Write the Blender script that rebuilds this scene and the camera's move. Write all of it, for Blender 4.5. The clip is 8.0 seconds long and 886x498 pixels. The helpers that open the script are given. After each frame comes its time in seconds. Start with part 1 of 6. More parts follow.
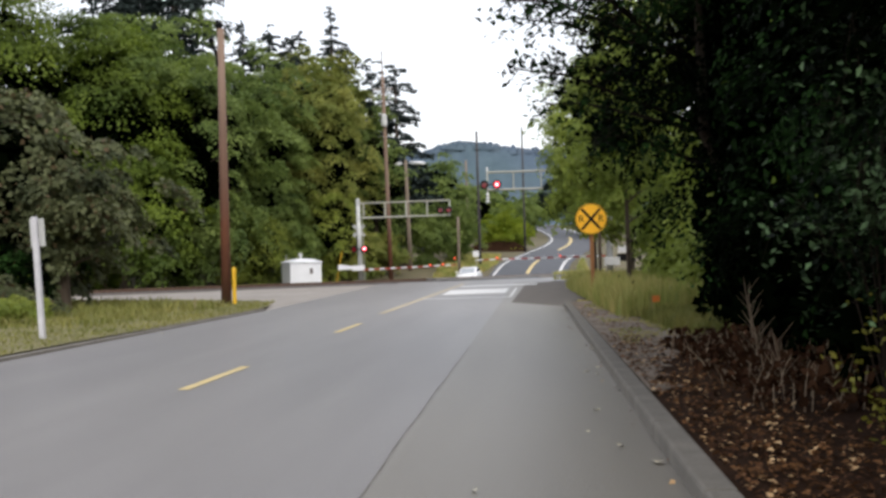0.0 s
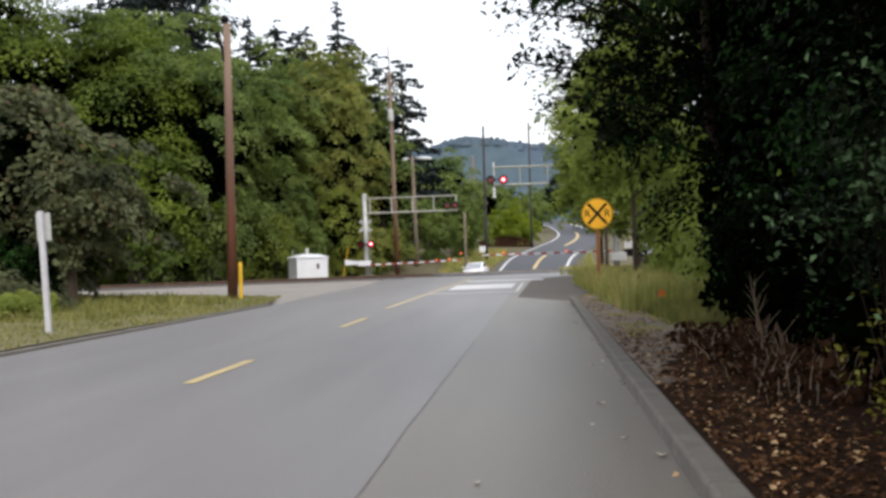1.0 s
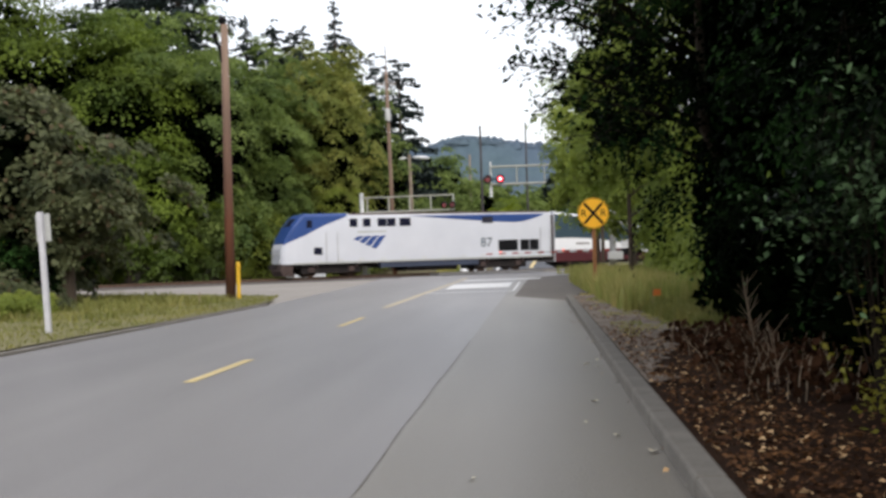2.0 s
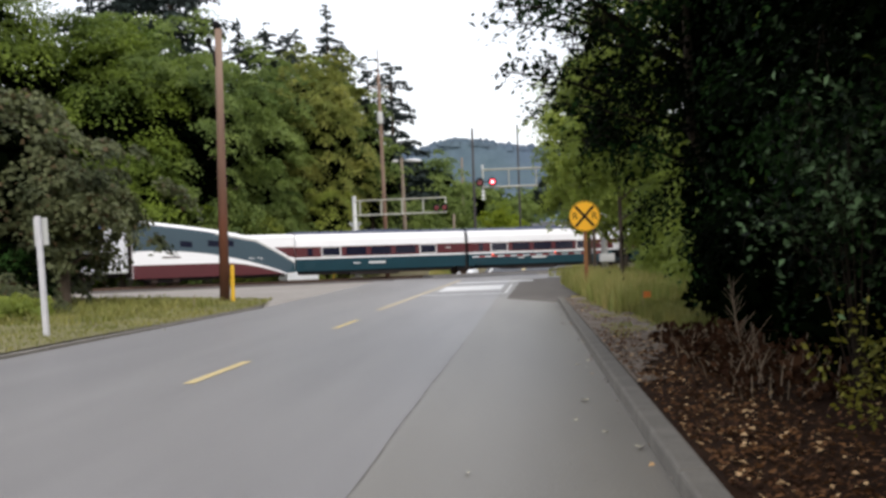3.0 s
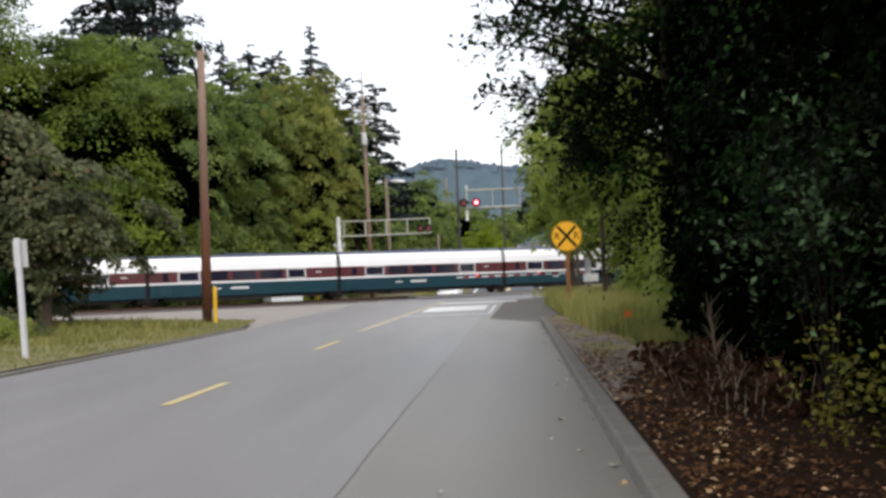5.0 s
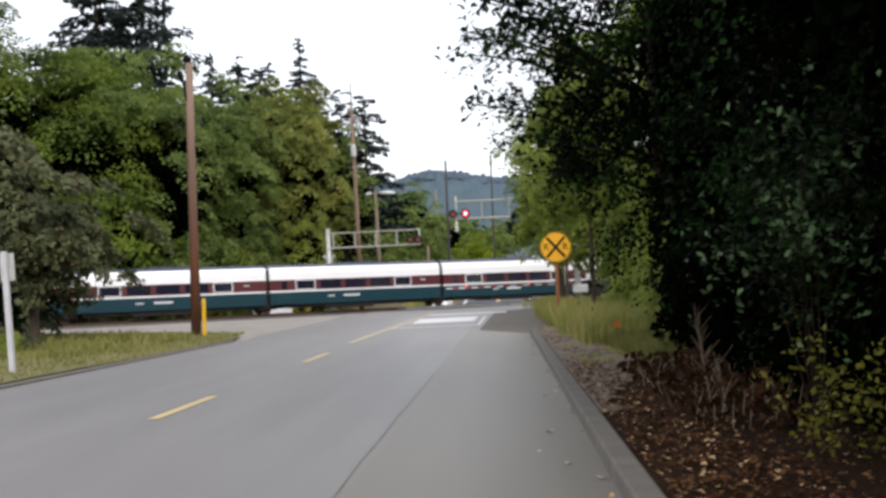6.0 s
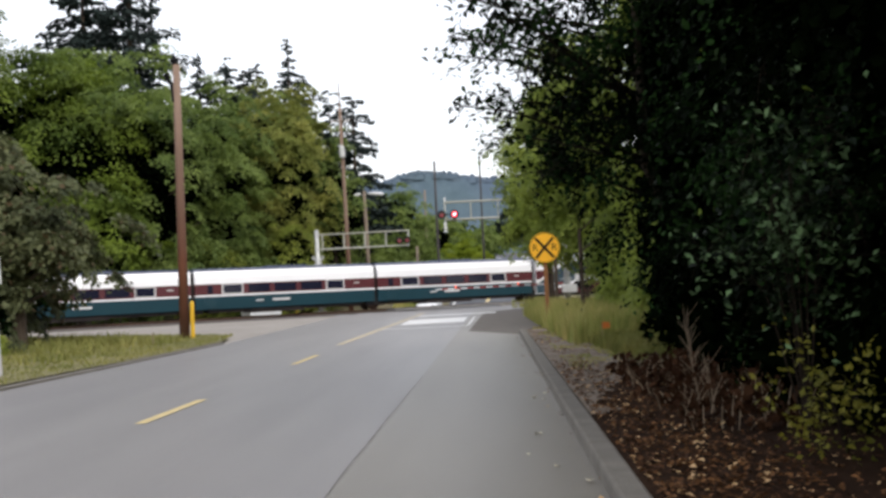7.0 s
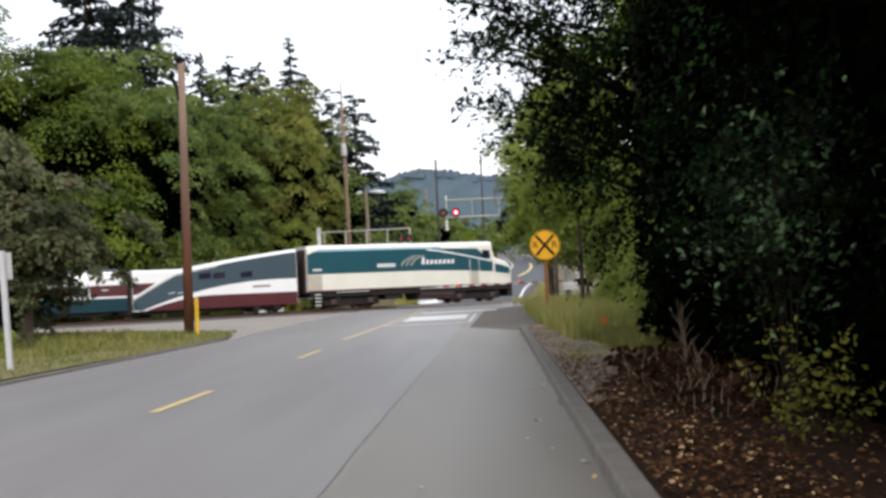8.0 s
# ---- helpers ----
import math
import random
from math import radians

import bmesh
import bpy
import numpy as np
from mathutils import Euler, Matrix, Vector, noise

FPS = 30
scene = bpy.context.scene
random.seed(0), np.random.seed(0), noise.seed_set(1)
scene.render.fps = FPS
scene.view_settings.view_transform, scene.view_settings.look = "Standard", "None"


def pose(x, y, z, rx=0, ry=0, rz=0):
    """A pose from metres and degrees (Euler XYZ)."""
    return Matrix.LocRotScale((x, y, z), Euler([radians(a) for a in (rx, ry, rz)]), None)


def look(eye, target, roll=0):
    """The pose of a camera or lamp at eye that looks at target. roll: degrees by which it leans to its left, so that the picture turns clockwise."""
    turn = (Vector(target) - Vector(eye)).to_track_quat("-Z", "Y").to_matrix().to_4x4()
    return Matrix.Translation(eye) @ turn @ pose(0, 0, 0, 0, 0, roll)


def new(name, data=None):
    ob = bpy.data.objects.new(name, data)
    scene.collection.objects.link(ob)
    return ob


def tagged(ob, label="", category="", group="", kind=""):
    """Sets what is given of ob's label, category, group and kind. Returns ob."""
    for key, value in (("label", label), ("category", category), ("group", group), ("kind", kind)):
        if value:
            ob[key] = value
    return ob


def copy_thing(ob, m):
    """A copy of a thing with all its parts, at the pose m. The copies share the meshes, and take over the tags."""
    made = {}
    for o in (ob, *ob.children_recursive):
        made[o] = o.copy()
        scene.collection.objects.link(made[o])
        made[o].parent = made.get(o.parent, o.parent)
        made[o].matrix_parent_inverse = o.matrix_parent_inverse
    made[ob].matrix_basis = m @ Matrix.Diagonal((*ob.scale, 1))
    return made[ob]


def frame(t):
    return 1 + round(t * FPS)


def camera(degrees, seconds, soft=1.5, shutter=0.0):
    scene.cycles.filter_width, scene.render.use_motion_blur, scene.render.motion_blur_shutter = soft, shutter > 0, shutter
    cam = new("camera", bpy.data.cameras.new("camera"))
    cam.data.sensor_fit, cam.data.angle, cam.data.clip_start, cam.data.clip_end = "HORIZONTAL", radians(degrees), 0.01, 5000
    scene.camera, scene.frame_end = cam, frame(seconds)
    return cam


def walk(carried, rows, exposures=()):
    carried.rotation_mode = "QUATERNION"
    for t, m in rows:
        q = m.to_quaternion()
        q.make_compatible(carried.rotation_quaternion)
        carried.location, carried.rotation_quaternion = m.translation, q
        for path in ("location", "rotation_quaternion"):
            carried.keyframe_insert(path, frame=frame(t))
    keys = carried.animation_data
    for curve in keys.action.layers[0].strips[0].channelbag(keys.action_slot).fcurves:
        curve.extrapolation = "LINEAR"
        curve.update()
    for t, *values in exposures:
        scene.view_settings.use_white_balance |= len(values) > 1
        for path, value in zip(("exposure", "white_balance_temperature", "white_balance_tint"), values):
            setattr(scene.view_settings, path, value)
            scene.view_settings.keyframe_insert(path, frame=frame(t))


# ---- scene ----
cam = camera(45.1, 8.0, soft=3.0, shutter=0.1)

PATH = [
    (0, (4.006, -0.053, 1.374), (3.840, 1.940, 1.398), -1.7),
    (0.5, (4.019, -0.051, 1.356), (3.845, 1.941, 1.370), -1.5),
    (1, (4.029, -0.033, 1.351), (3.850, 1.959, 1.367), -1.7),
    (1.5, (4.045, -0.041, 1.358), (3.863, 1.951, 1.374), -1.8),
    (2, (4.053, -0.202, 1.366), (3.879, 1.790, 1.380), -1.8),
    (3.5, (4.065, -0.569, 1.385), (3.911, 1.425, 1.410), -2.0),
    (4, (4.096, -0.578, 1.370), (3.948, 1.416, 1.406), -2.1),
    (4.5, (4.124, -0.540, 1.364), (3.984, 1.455, 1.410), -2.1),
    (6, (4.170, -0.511, 1.376), (4.059, 1.485, 1.452), -2.4),
    (6.5, (4.176, -0.508, 1.387), (4.075, 1.488, 1.469), -2.6),
    (7, (4.183, -0.470, 1.395), (4.092, 1.527, 1.471), -2.7),
    (7.5, (4.163, -0.581, 1.354), (4.075, 1.416, 1.428), -2.5),
    (8, (4.181, -0.923, 1.344), (4.088, 1.074, 1.417), -2.6),
]
walk(cam, [(t, look(eye, target, roll)) for t, eye, target, roll in PATH])

# ---- world, sun and exposure ----
SKY = bpy.data.worlds.new("sky")
scene.world = SKY
SKY.use_nodes = True
_n, _l = SKY.node_tree.nodes, SKY.node_tree.links
_n.clear()
_out = _n.new("ShaderNodeOutputWorld")
_sky = _n.new("ShaderNodeTexSky")
_sky.sky_type, _sky.sun_disc = "NISHITA", False
_sky.sun_elevation, _sky.sun_rotation = radians(43), radians(152)
_sky.dust_density, _sky.air_density = 4.0, 1.2
_bg = _n.new("ShaderNodeBackground")
_bg.inputs["Strength"].default_value = 0.06
_cloud = _n.new("ShaderNodeBackground")           # thin bright overcast
_cloud.inputs["Color"].default_value = (0.97, 0.965, 1.0, 1)
_cloud.inputs["Strength"].default_value = 1.06
_add = _n.new("ShaderNodeAddShader")
_l.new(_sky.outputs["Color"], _bg.inputs["Color"])
_l.new(_bg.outputs[0], _add.inputs[0])
_l.new(_cloud.outputs[0], _add.inputs[1])
_l.new(_add.outputs[0], _out.inputs["Surface"])
_s = bpy.data.lights.new("sun", "SUN")
_s.energy, _s.angle, _s.color = 1.5, radians(22), (1.0, 0.97, 0.92)
sun = new("sun", _s)
sun.matrix_world = look((30, -56, 60), (0, 0, 0))
scene.view_settings.exposure = 0.0


# ---- materials ----
def mat(name, c1, c2=None, rough=0.7, metal=0.0, scale=6.0, fine=60.0, bump=0.15, spread=0.0, coat=0.0, c3=None, stain=0.5, stretch=None, gloss=0.5, upper=None):
    """Two-scale noise between c1 and c2 (and stains of c3), relief, and a spread by piece."""
    m = bpy.data.materials.new(name)
    m.use_nodes = True
    nt = m.node_tree
    nd, lk = nt.nodes, nt.links
    b = nd["Principled BSDF"]
    b.inputs["Roughness"].default_value = rough
    b.inputs["Metallic"].default_value = metal
    b.inputs["Coat Weight"].default_value = coat
    b.inputs["Specular IOR Level"].default_value = gloss
    if c2 is None:
        c2 = tuple(0.82 * v for v in c1)
    tc = nd.new("ShaderNodeTexCoord")
    n1 = nd.new("ShaderNodeTexNoise")
    n1.inputs["Scale"].default_value, n1.inputs["Detail"].default_value = scale, 6
    n2 = nd.new("ShaderNodeTexNoise")
    n2.inputs["Scale"].default_value, n2.inputs["Detail"].default_value = fine, 3
    place = tc.outputs["Object"]
    if stretch is not None:
        mp = nd.new("ShaderNodeMapping")
        mp.inputs["Scale"].default_value = stretch
        lk.new(place, mp.inputs["Vector"])
        place = mp.outputs["Vector"]
    lk.new(place, n1.inputs["Vector"])
    lk.new(tc.outputs["Object"], n2.inputs["Vector"])
    mix = nd.new("ShaderNodeMix")
    mix.data_type = "RGBA"
    mix.inputs["A"].default_value, mix.inputs["B"].default_value = (*c1, 1), (*c2, 1)
    add = nd.new("ShaderNodeMath")
    add.operation = "MULTIPLY_ADD"
    lk.new(n2.outputs["Fac"], add.inputs[0])
    add.inputs[1].default_value = 0.6
    lk.new(n1.outputs["Fac"], add.inputs[2])
    ramp = nd.new("ShaderNodeMapRange")
    ramp.inputs["From Min"].default_value, ramp.inputs["From Max"].default_value = 0.5, 1.1
    lk.new(add.outputs[0], ramp.inputs["Value"])
    lk.new(ramp.outputs["Result"], mix.inputs["Factor"])
    col = mix.outputs["Result"]
    if c3 is not None:
        n3 = nd.new("ShaderNodeTexNoise")
        n3.inputs["Scale"].default_value, n3.inputs["Detail"].default_value = scale * 0.17, 5
        lk.new(place, n3.inputs["Vector"])
        r3 = nd.new("ShaderNodeMapRange")
        r3.inputs["From Min"].default_value, r3.inputs["From Max"].default_value = 0.45, 0.7
        r3.inputs["To Max"].default_value = stain
        lk.new(n3.outputs["Fac"], r3.inputs["Value"])
        m3 = nd.new("ShaderNodeMix")
        m3.data_type = "RGBA"
        m3.inputs["B"].default_value = (*c3, 1)
        lk.new(col, m3.inputs["A"])
        lk.new(r3.outputs["Result"], m3.inputs["Factor"])
        col = m3.outputs["Result"]
    if upper is not None:                              # sun-bleached above a height
        sep = nd.new("ShaderNodeSeparateXYZ")
        lk.new(tc.outputs["Object"], sep.inputs[0])
        ru = nd.new("ShaderNodeMapRange")
        ru.inputs["From Min"].default_value, ru.inputs["From Max"].default_value = upper[1], upper[2]
        ru.inputs["To Max"].default_value = 0.85
        lk.new(sep.outputs["Z"], ru.inputs["Value"])
        mu = nd.new("ShaderNodeMix")
        mu.data_type = "RGBA"
        mu.inputs["B"].default_value = (*upper[0], 1)
        lk.new(col, mu.inputs["A"])
        lk.new(ru.outputs["Result"], mu.inputs["Factor"])
        col = mu.outputs["Result"]
    if spread:
        oi = nd.new("ShaderNodeNewGeometry")
        hsv = nd.new("ShaderNodeHueSaturation")
        v = nd.new("ShaderNodeMapRange")
        v.inputs["To Min"].default_value, v.inputs["To Max"].default_value = 1 - spread, 1 + spread
        lk.new(oi.outputs["Random Per Island"], v.inputs["Value"])
        lk.new(v.outputs["Result"], hsv.inputs["Value"])
        lk.new(col, hsv.inputs["Color"])
        col = hsv.outputs["Color"]
    lk.new(col, b.inputs["Base Color"])
    if bump:
        bp = nd.new("ShaderNodeBump")
        bp.inputs["Strength"].default_value, bp.inputs["Distance"].default_value = bump, 0.02
        lk.new(n2.outputs["Fac"], bp.inputs["Height"])
        lk.new(bp.outputs["Normal"], b.inputs["Normal"])
    return m


def leaf_mat(name, c1, c2, through_light=0.3, rough=0.55, clump=0.5, spread=0.15, odd=None, gloss=0.22, span=(0.32, 0.68)):
    """Foliage: colour differs from leaf to leaf and from bough to bough; some light passes through."""
    m = bpy.data.materials.new(name)
    m.use_nodes = True
    nd, lk = m.node_tree.nodes, m.node_tree.links
    b, out = nd["Principled BSDF"], nd["Material Output"]
    b.inputs["Roughness"].default_value = rough
    b.inputs["Specular IOR Level"].default_value = gloss
    geo = nd.new("ShaderNodeNewGeometry")
    tc = nd.new("ShaderNodeTexCoord")
    n1 = nd.new("ShaderNodeTexNoise")
    n1.inputs["Scale"].default_value, n1.inputs["Detail"].default_value = clump, 3
    lk.new(tc.outputs["Object"], n1.inputs["Vector"])
    r = nd.new("ShaderNodeMapRange")
    r.inputs["From Min"].default_value, r.inputs["From Max"].default_value = span
    lk.new(n1.outputs["Fac"], r.inputs["Value"])
    mix = nd.new("ShaderNodeMix")
    mix.data_type = "RGBA"
    mix.inputs["A"].default_value, mix.inputs["B"].default_value = (*c1, 1), (*c2, 1)
    lk.new(r.outputs["Result"], mix.inputs["Factor"])
    col = mix.outputs["Result"]
    if odd is not None:                                # a few turned leaves
        gt = nd.new("ShaderNodeMath")
        gt.operation = "GREATER_THAN"
        gt.inputs[1].default_value = odd[1]
        lk.new(geo.outputs["Random Per Island"], gt.inputs[0])
        mo = nd.new("ShaderNodeMix")
        mo.data_type = "RGBA"
        mo.inputs["B"].default_value = (*odd[0], 1)
        lk.new(gt.outputs[0], mo.inputs["Factor"])
        lk.new(col, mo.inputs["A"])
        col = mo.outputs["Result"]
    hsv = nd.new("ShaderNodeHueSaturation")
    v = nd.new("ShaderNodeMapRange")
    v.inputs["To Min"].default_value, v.inputs["To Max"].default_value = 1 - spread, 1 + spread
    lk.new(geo.outputs["Random Per Island"], v.inputs["Value"])
    lk.new(v.outputs["Result"], hsv.inputs["Value"])
    lk.new(col, hsv.inputs["Color"])
    lk.new(hsv.outputs["Color"], b.inputs["Base Color"])
    tr = nd.new("ShaderNodeBsdfTranslucent")
    lk.new(hsv.outputs["Color"], tr.inputs["Color"])
    ms = nd.new("ShaderNodeMixShader")
    ms.inputs[0].default_value = through_light
    lk.new(b.outputs[0], ms.inputs[1])
    lk.new(tr.outputs[0], ms.inputs[2])
    lk.new(ms.outputs[0], out.inputs["Surface"])
    return m


def glow_mat(name, color, strength):
    m = bpy.data.materials.new(name)
    m.use_nodes = True
    b = m.node_tree.nodes["Principled BSDF"]
    b.inputs["Base Color"].default_value = (*color, 1)
    b.inputs["Emission Color"].default_value = (*color, 1)
    b.inputs["Emission Strength"].default_value = strength
    return m


M_ROAD = mat("worn_asphalt", (0.226, 0.214, 0.212), (0.163, 0.154, 0.153), 0.40, 0, 0.9, 45, 0.25, c3=(0.15, 0.143, 0.147), stain=0.7, stretch=(1.6, 0.14, 1), gloss=0.5)
M_LANE = mat("older_asphalt_lane", (0.203, 0.187, 0.161), (0.149, 0.136, 0.117), 0.42, 0, 0.8, 45, 0.25, c3=(0.138, 0.128, 0.114), stain=0.7, stretch=(1.6, 0.14, 1), gloss=0.5)
M_FAR_ROAD = mat("dark_asphalt", (0.085, 0.09, 0.105), (0.065, 0.07, 0.082), 0.8, 0, 0.5, 30, 0.2)
M_PATCH = mat("rough_patch", (0.17, 0.15, 0.135), (0.11, 0.1, 0.09), 0.95, 0, 1.5, 30, 0.5)
M_SEAM = mat("sealed_seam", (0.125, 0.118, 0.11), (0.17, 0.16, 0.15), 0.7, 0, 3, 40)
M_YELLOW_LINE = mat("yellow_road_paint", (0.66, 0.51, 0.21), (0.50, 0.41, 0.23), 0.7, 0, 4, 50, 0.2)
M_YELLOW_WORN = mat("worn_yellow_road_paint", (0.56, 0.46, 0.28), (0.40, 0.35, 0.27), 0.7, 0, 3, 50, 0.2)
M_WHITE_LINE = mat("white_road_paint", (0.78, 0.78, 0.78), (0.55, 0.55, 0.55), 0.7, 0, 4, 50, 0.2)
M_KERB = mat("weathered_concrete", (0.20, 0.185, 0.16), (0.12, 0.11, 0.095), 0.9, 0, 3, 50, 0.4, c3=(0.11, 0.10, 0.08))
M_GROUND = mat("dry_ground", (0.14, 0.115, 0.065), (0.085, 0.08, 0.04), 0.95, 0, 0.6, 12, 0.6)
M_GRAVEL = mat("pale_gravel", (0.33, 0.305, 0.285), (0.24, 0.22, 0.20), 0.95, 0, 1.0, 60, 0.8, c3=(0.21, 0.19, 0.165))
M_TURF = mat("turf_soil", (0.13, 0.12, 0.05), (0.18, 0.16, 0.07), 0.95, 0, 1.2, 30, 0.6)
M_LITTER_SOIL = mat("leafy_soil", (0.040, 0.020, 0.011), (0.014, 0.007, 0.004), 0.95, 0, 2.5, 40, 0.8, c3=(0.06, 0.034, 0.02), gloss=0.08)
M_BALLAST = mat("dark_ballast", (0.10, 0.085, 0.08), (0.06, 0.05, 0.048), 0.95, 0, 2, 25, 1.0)
M_RAIL = mat("rusty_steel", (0.16, 0.10, 0.07), (0.09, 0.06, 0.045), 0.6, 0.6, 5, 60)
M_SLEEPER = mat("creosoted_timber", (0.07, 0.05, 0.04), (0.04, 0.03, 0.025), 0.9, 0, 4, 60)
M_PANEL = mat("crossing_concrete", (0.26, 0.25, 0.24), (0.19, 0.185, 0.18), 0.9, 0, 2, 40)
M_POLE = mat("reddish_pole_wood", (0.14, 0.046, 0.02), (0.06, 0.022, 0.012), 0.85, 0, 2, 40, 0.5, c3=(0.12, 0.075, 0.05), stain=0.8, stretch=(1, 1, 0.25), upper=((0.235, 0.165, 0.125), 3.0, 9.0))
M_POLE_GREY = mat("grey_pole_wood", (0.24, 0.19, 0.15), (0.15, 0.12, 0.09), 0.9, 0, 2, 40, 0.5)
M_POLE_DARK = mat("dark_pole_wood", (0.06, 0.055, 0.06), (0.04, 0.036, 0.036), 0.9, 0, 2, 40, 0.5)
M_STEEL = mat("galvanised_steel", (0.55, 0.56, 0.55), (0.42, 0.43, 0.42), 0.45, 0.35, 3, 40, 0.1)
M_ALU = mat("pale_aluminium", (0.70, 0.71, 0.72), (0.58, 0.59, 0.60), 0.45, 0.1, 3, 40, 0.08)
M_WHITE = mat("white_paint", (0.78, 0.79, 0.82), (0.68, 0.69, 0.72), 0.5, 0, 2, 30, 0.06)
M_HUT = mat("white_sheet_metal", (0.76, 0.78, 0.82), (0.66, 0.68, 0.72), 0.45, 0, 1.5, 20, 0.06)
M_BLACK = mat("black_paint", (0.007, 0.007, 0.009), (0.013, 0.013, 0.014), 0.6, 0, 4, 40, 0.05, gloss=0.08)
M_RED = mat("red_reflective", (0.42, 0.07, 0.06), (0.34, 0.06, 0.05), 0.5, 0, 5, 40, 0.05)
M_LENS = mat("red_lens", (0.42, 0.01, 0.02), (0.32, 0.008, 0.015), 0.2, 0, 8, 60, 0.0, coat=0.5)
M_SIGN = mat("yellow_sign_sheet", (0.90, 0.47, 0.02), (0.82, 0.41, 0.016), 0.45, 0, 4, 50, 0.03)
M_RUST_POST = mat("rust_brown_post", (0.26, 0.11, 0.035), (0.17, 0.075, 0.03), 0.8, 0, 4, 40, 0.3)
M_YELLOW_POST = mat("yellow_post_paint", (0.75, 0.46, 0.02), (0.62, 0.37, 0.02), 0.5, 0, 4, 40, 0.05)
M_POST_WHITE = mat("chalky_white_timber", (0.62, 0.62, 0.66), (0.46, 0.46, 0.50), 0.8, 0, 4, 60, 0.2)
M_GLASS = mat("dark_glass", (0.010, 0.011, 0.024), (0.016, 0.017, 0.034), 0.12, 0, 2, 10, 0.0, coat=0.15, gloss=0.35)
M_TRAIN_SILVER = mat("silver_white_paint", (0.68, 0.70, 0.76), (0.60, 0.62, 0.68), 0.38, 0.1, 0.7, 20, 0.04)
M_TRAIN_WHITE = mat("glossy_white_paint", (0.86, 0.87, 0.90), (0.80, 0.81, 0.84), 0.3, 0, 0.7, 20, 0.02)
M_TRAIN_CREAM = mat("cream_paint", (0.80, 0.79, 0.72), (0.70, 0.69, 0.62), 0.35, 0, 0.7, 20, 0.03)
M_TRAIN_SKY = mat("pale_blue_paint", (0.30, 0.50, 0.66), (0.25, 0.43, 0.58), 0.3, 0, 0.7, 20, 0.02)
M_TRAIN_DUST = mat("dusty_cream_paint", (0.52, 0.48, 0.40), (0.40, 0.37, 0.31), 0.5, 0, 1.5, 20, 0.04)
M_TRAIN_BLUE = mat("deep_blue_paint", (0.025, 0.07, 0.25), (0.02, 0.055, 0.20), 0.35, 0, 0.7, 20, 0.02)
M_TRAIN_TEAL = mat("dark_teal_paint", (0.006, 0.045, 0.064), (0.005, 0.034, 0.05), 0.35, 0, 0.7, 20, 0.03)
M_TRAIN_TEAL2 = mat("teal_paint", (0.008, 0.078, 0.105), (0.007, 0.064, 0.088), 0.35, 0, 0.7, 20, 0.03)
M_TRAIN_MAROON = mat("maroon_paint", (0.09, 0.014, 0.02), (0.068, 0.011, 0.016), 0.4, 0, 0.7, 20, 0.03)
M_TRAIN_GREY = mat("slate_grey_paint", (0.042, 0.075, 0.10), (0.034, 0.062, 0.085), 0.4, 0, 0.7, 20, 0.03)
M_TRAIN_ROOF = mat("blue_grey_roof", (0.05, 0.065, 0.11), (0.035, 0.045, 0.08), 0.6, 0, 1, 20, 0.05)
M_UNDER = mat("grimy_underframe", (0.018, 0.016, 0.018), (0.035, 0.03, 0.028), 0.85, 0.0, 2, 20, 0.3, gloss=0.15)
M_UNDER_GREY = mat("dusty_grey_metal", (0.10, 0.072, 0.066), (0.055, 0.040, 0.038), 0.8, 0.0, 2, 20, 0.2, gloss=0.2)
M_CAR = mat("white_car_paint", (0.82, 0.83, 0.85), (0.78, 0.79, 0.81), 0.25, 0, 2, 20, 0.0, coat=0.6)
M_TYRE = mat("tyre_rubber", (0.02, 0.02, 0.02), (0.035, 0.035, 0.035), 0.9, 0, 5, 40)
M_BARK = mat("bark", (0.10, 0.075, 0.055), (0.055, 0.04, 0.03), 0.95, 0, 3, 25, 0.8)
M_BARK_DARK = mat("dark_twigs", (0.030, 0.022, 0.016), (0.016, 0.012, 0.009), 0.95, 0, 5, 40, 0.4, gloss=0.1)
M_STEM = mat("dry_stems", (0.36, 0.28, 0.19), (0.20, 0.15, 0.10), 0.9, 0, 6, 40, 0.3, spread=0.3)
M_TWIG = mat("dry_twigs", (0.25, 0.185, 0.125), (0.13, 0.095, 0.062), 0.9, 0, 6, 40, 0.3)
# distance haze is painted into these blue base colours
M_HILL = mat("haze_painted_slope", (0.040, 0.064, 0.100), (0.075, 0.108, 0.150), 0.95, 0, 0.10, 0.6, 0.0, c3=(0.05, 0.085, 0.085), stain=0.6, spread=0.15)
# pale base colour stands in for the sky reflected in the glass
M_CAR_GLASS = mat("windscreen_painted_reflection", (0.34, 0.37, 0.40), (0.26, 0.29, 0.32), 0.1, 0, 2, 10, 0.0, coat=1.0)
M_BEAM = mat("weathered_beam", (0.42, 0.42, 0.36), (0.33, 0.33, 0.28), 0.5, 0.2, 3, 40, 0.1)
M_LAMP_ON = glow_mat("lit_red_lamp", (1.0, 0.06, 0.09), 2.6)
M_LAMP_CORE = glow_mat("lamp_core", (1.0, 0.72, 0.74), 4.0)
M_HEADLIGHT = glow_mat("train_headlight", (1.0, 0.97, 0.9), 1.3)
L_MAPLE = leaf_mat("maple_leaves", (0.165, 0.225, 0.026), (0.045, 0.078, 0.013), 0.42, 0.55, 0.24)
L_GREEN = leaf_mat("grey_green_leaves", (0.225, 0.29, 0.075), (0.085, 0.135, 0.035), 0.5, 0.55, 0.35)
L_OLIVE = leaf_mat("olive_leaves", (0.31, 0.31, 0.075), (0.15, 0.195, 0.045), 0.5, 0.55, 0.3)
L_BUSH = leaf_mat("bush_leaves", (0.31, 0.35, 0.065), (0.17, 0.22, 0.04), 0.5, 0.55, 0.5)
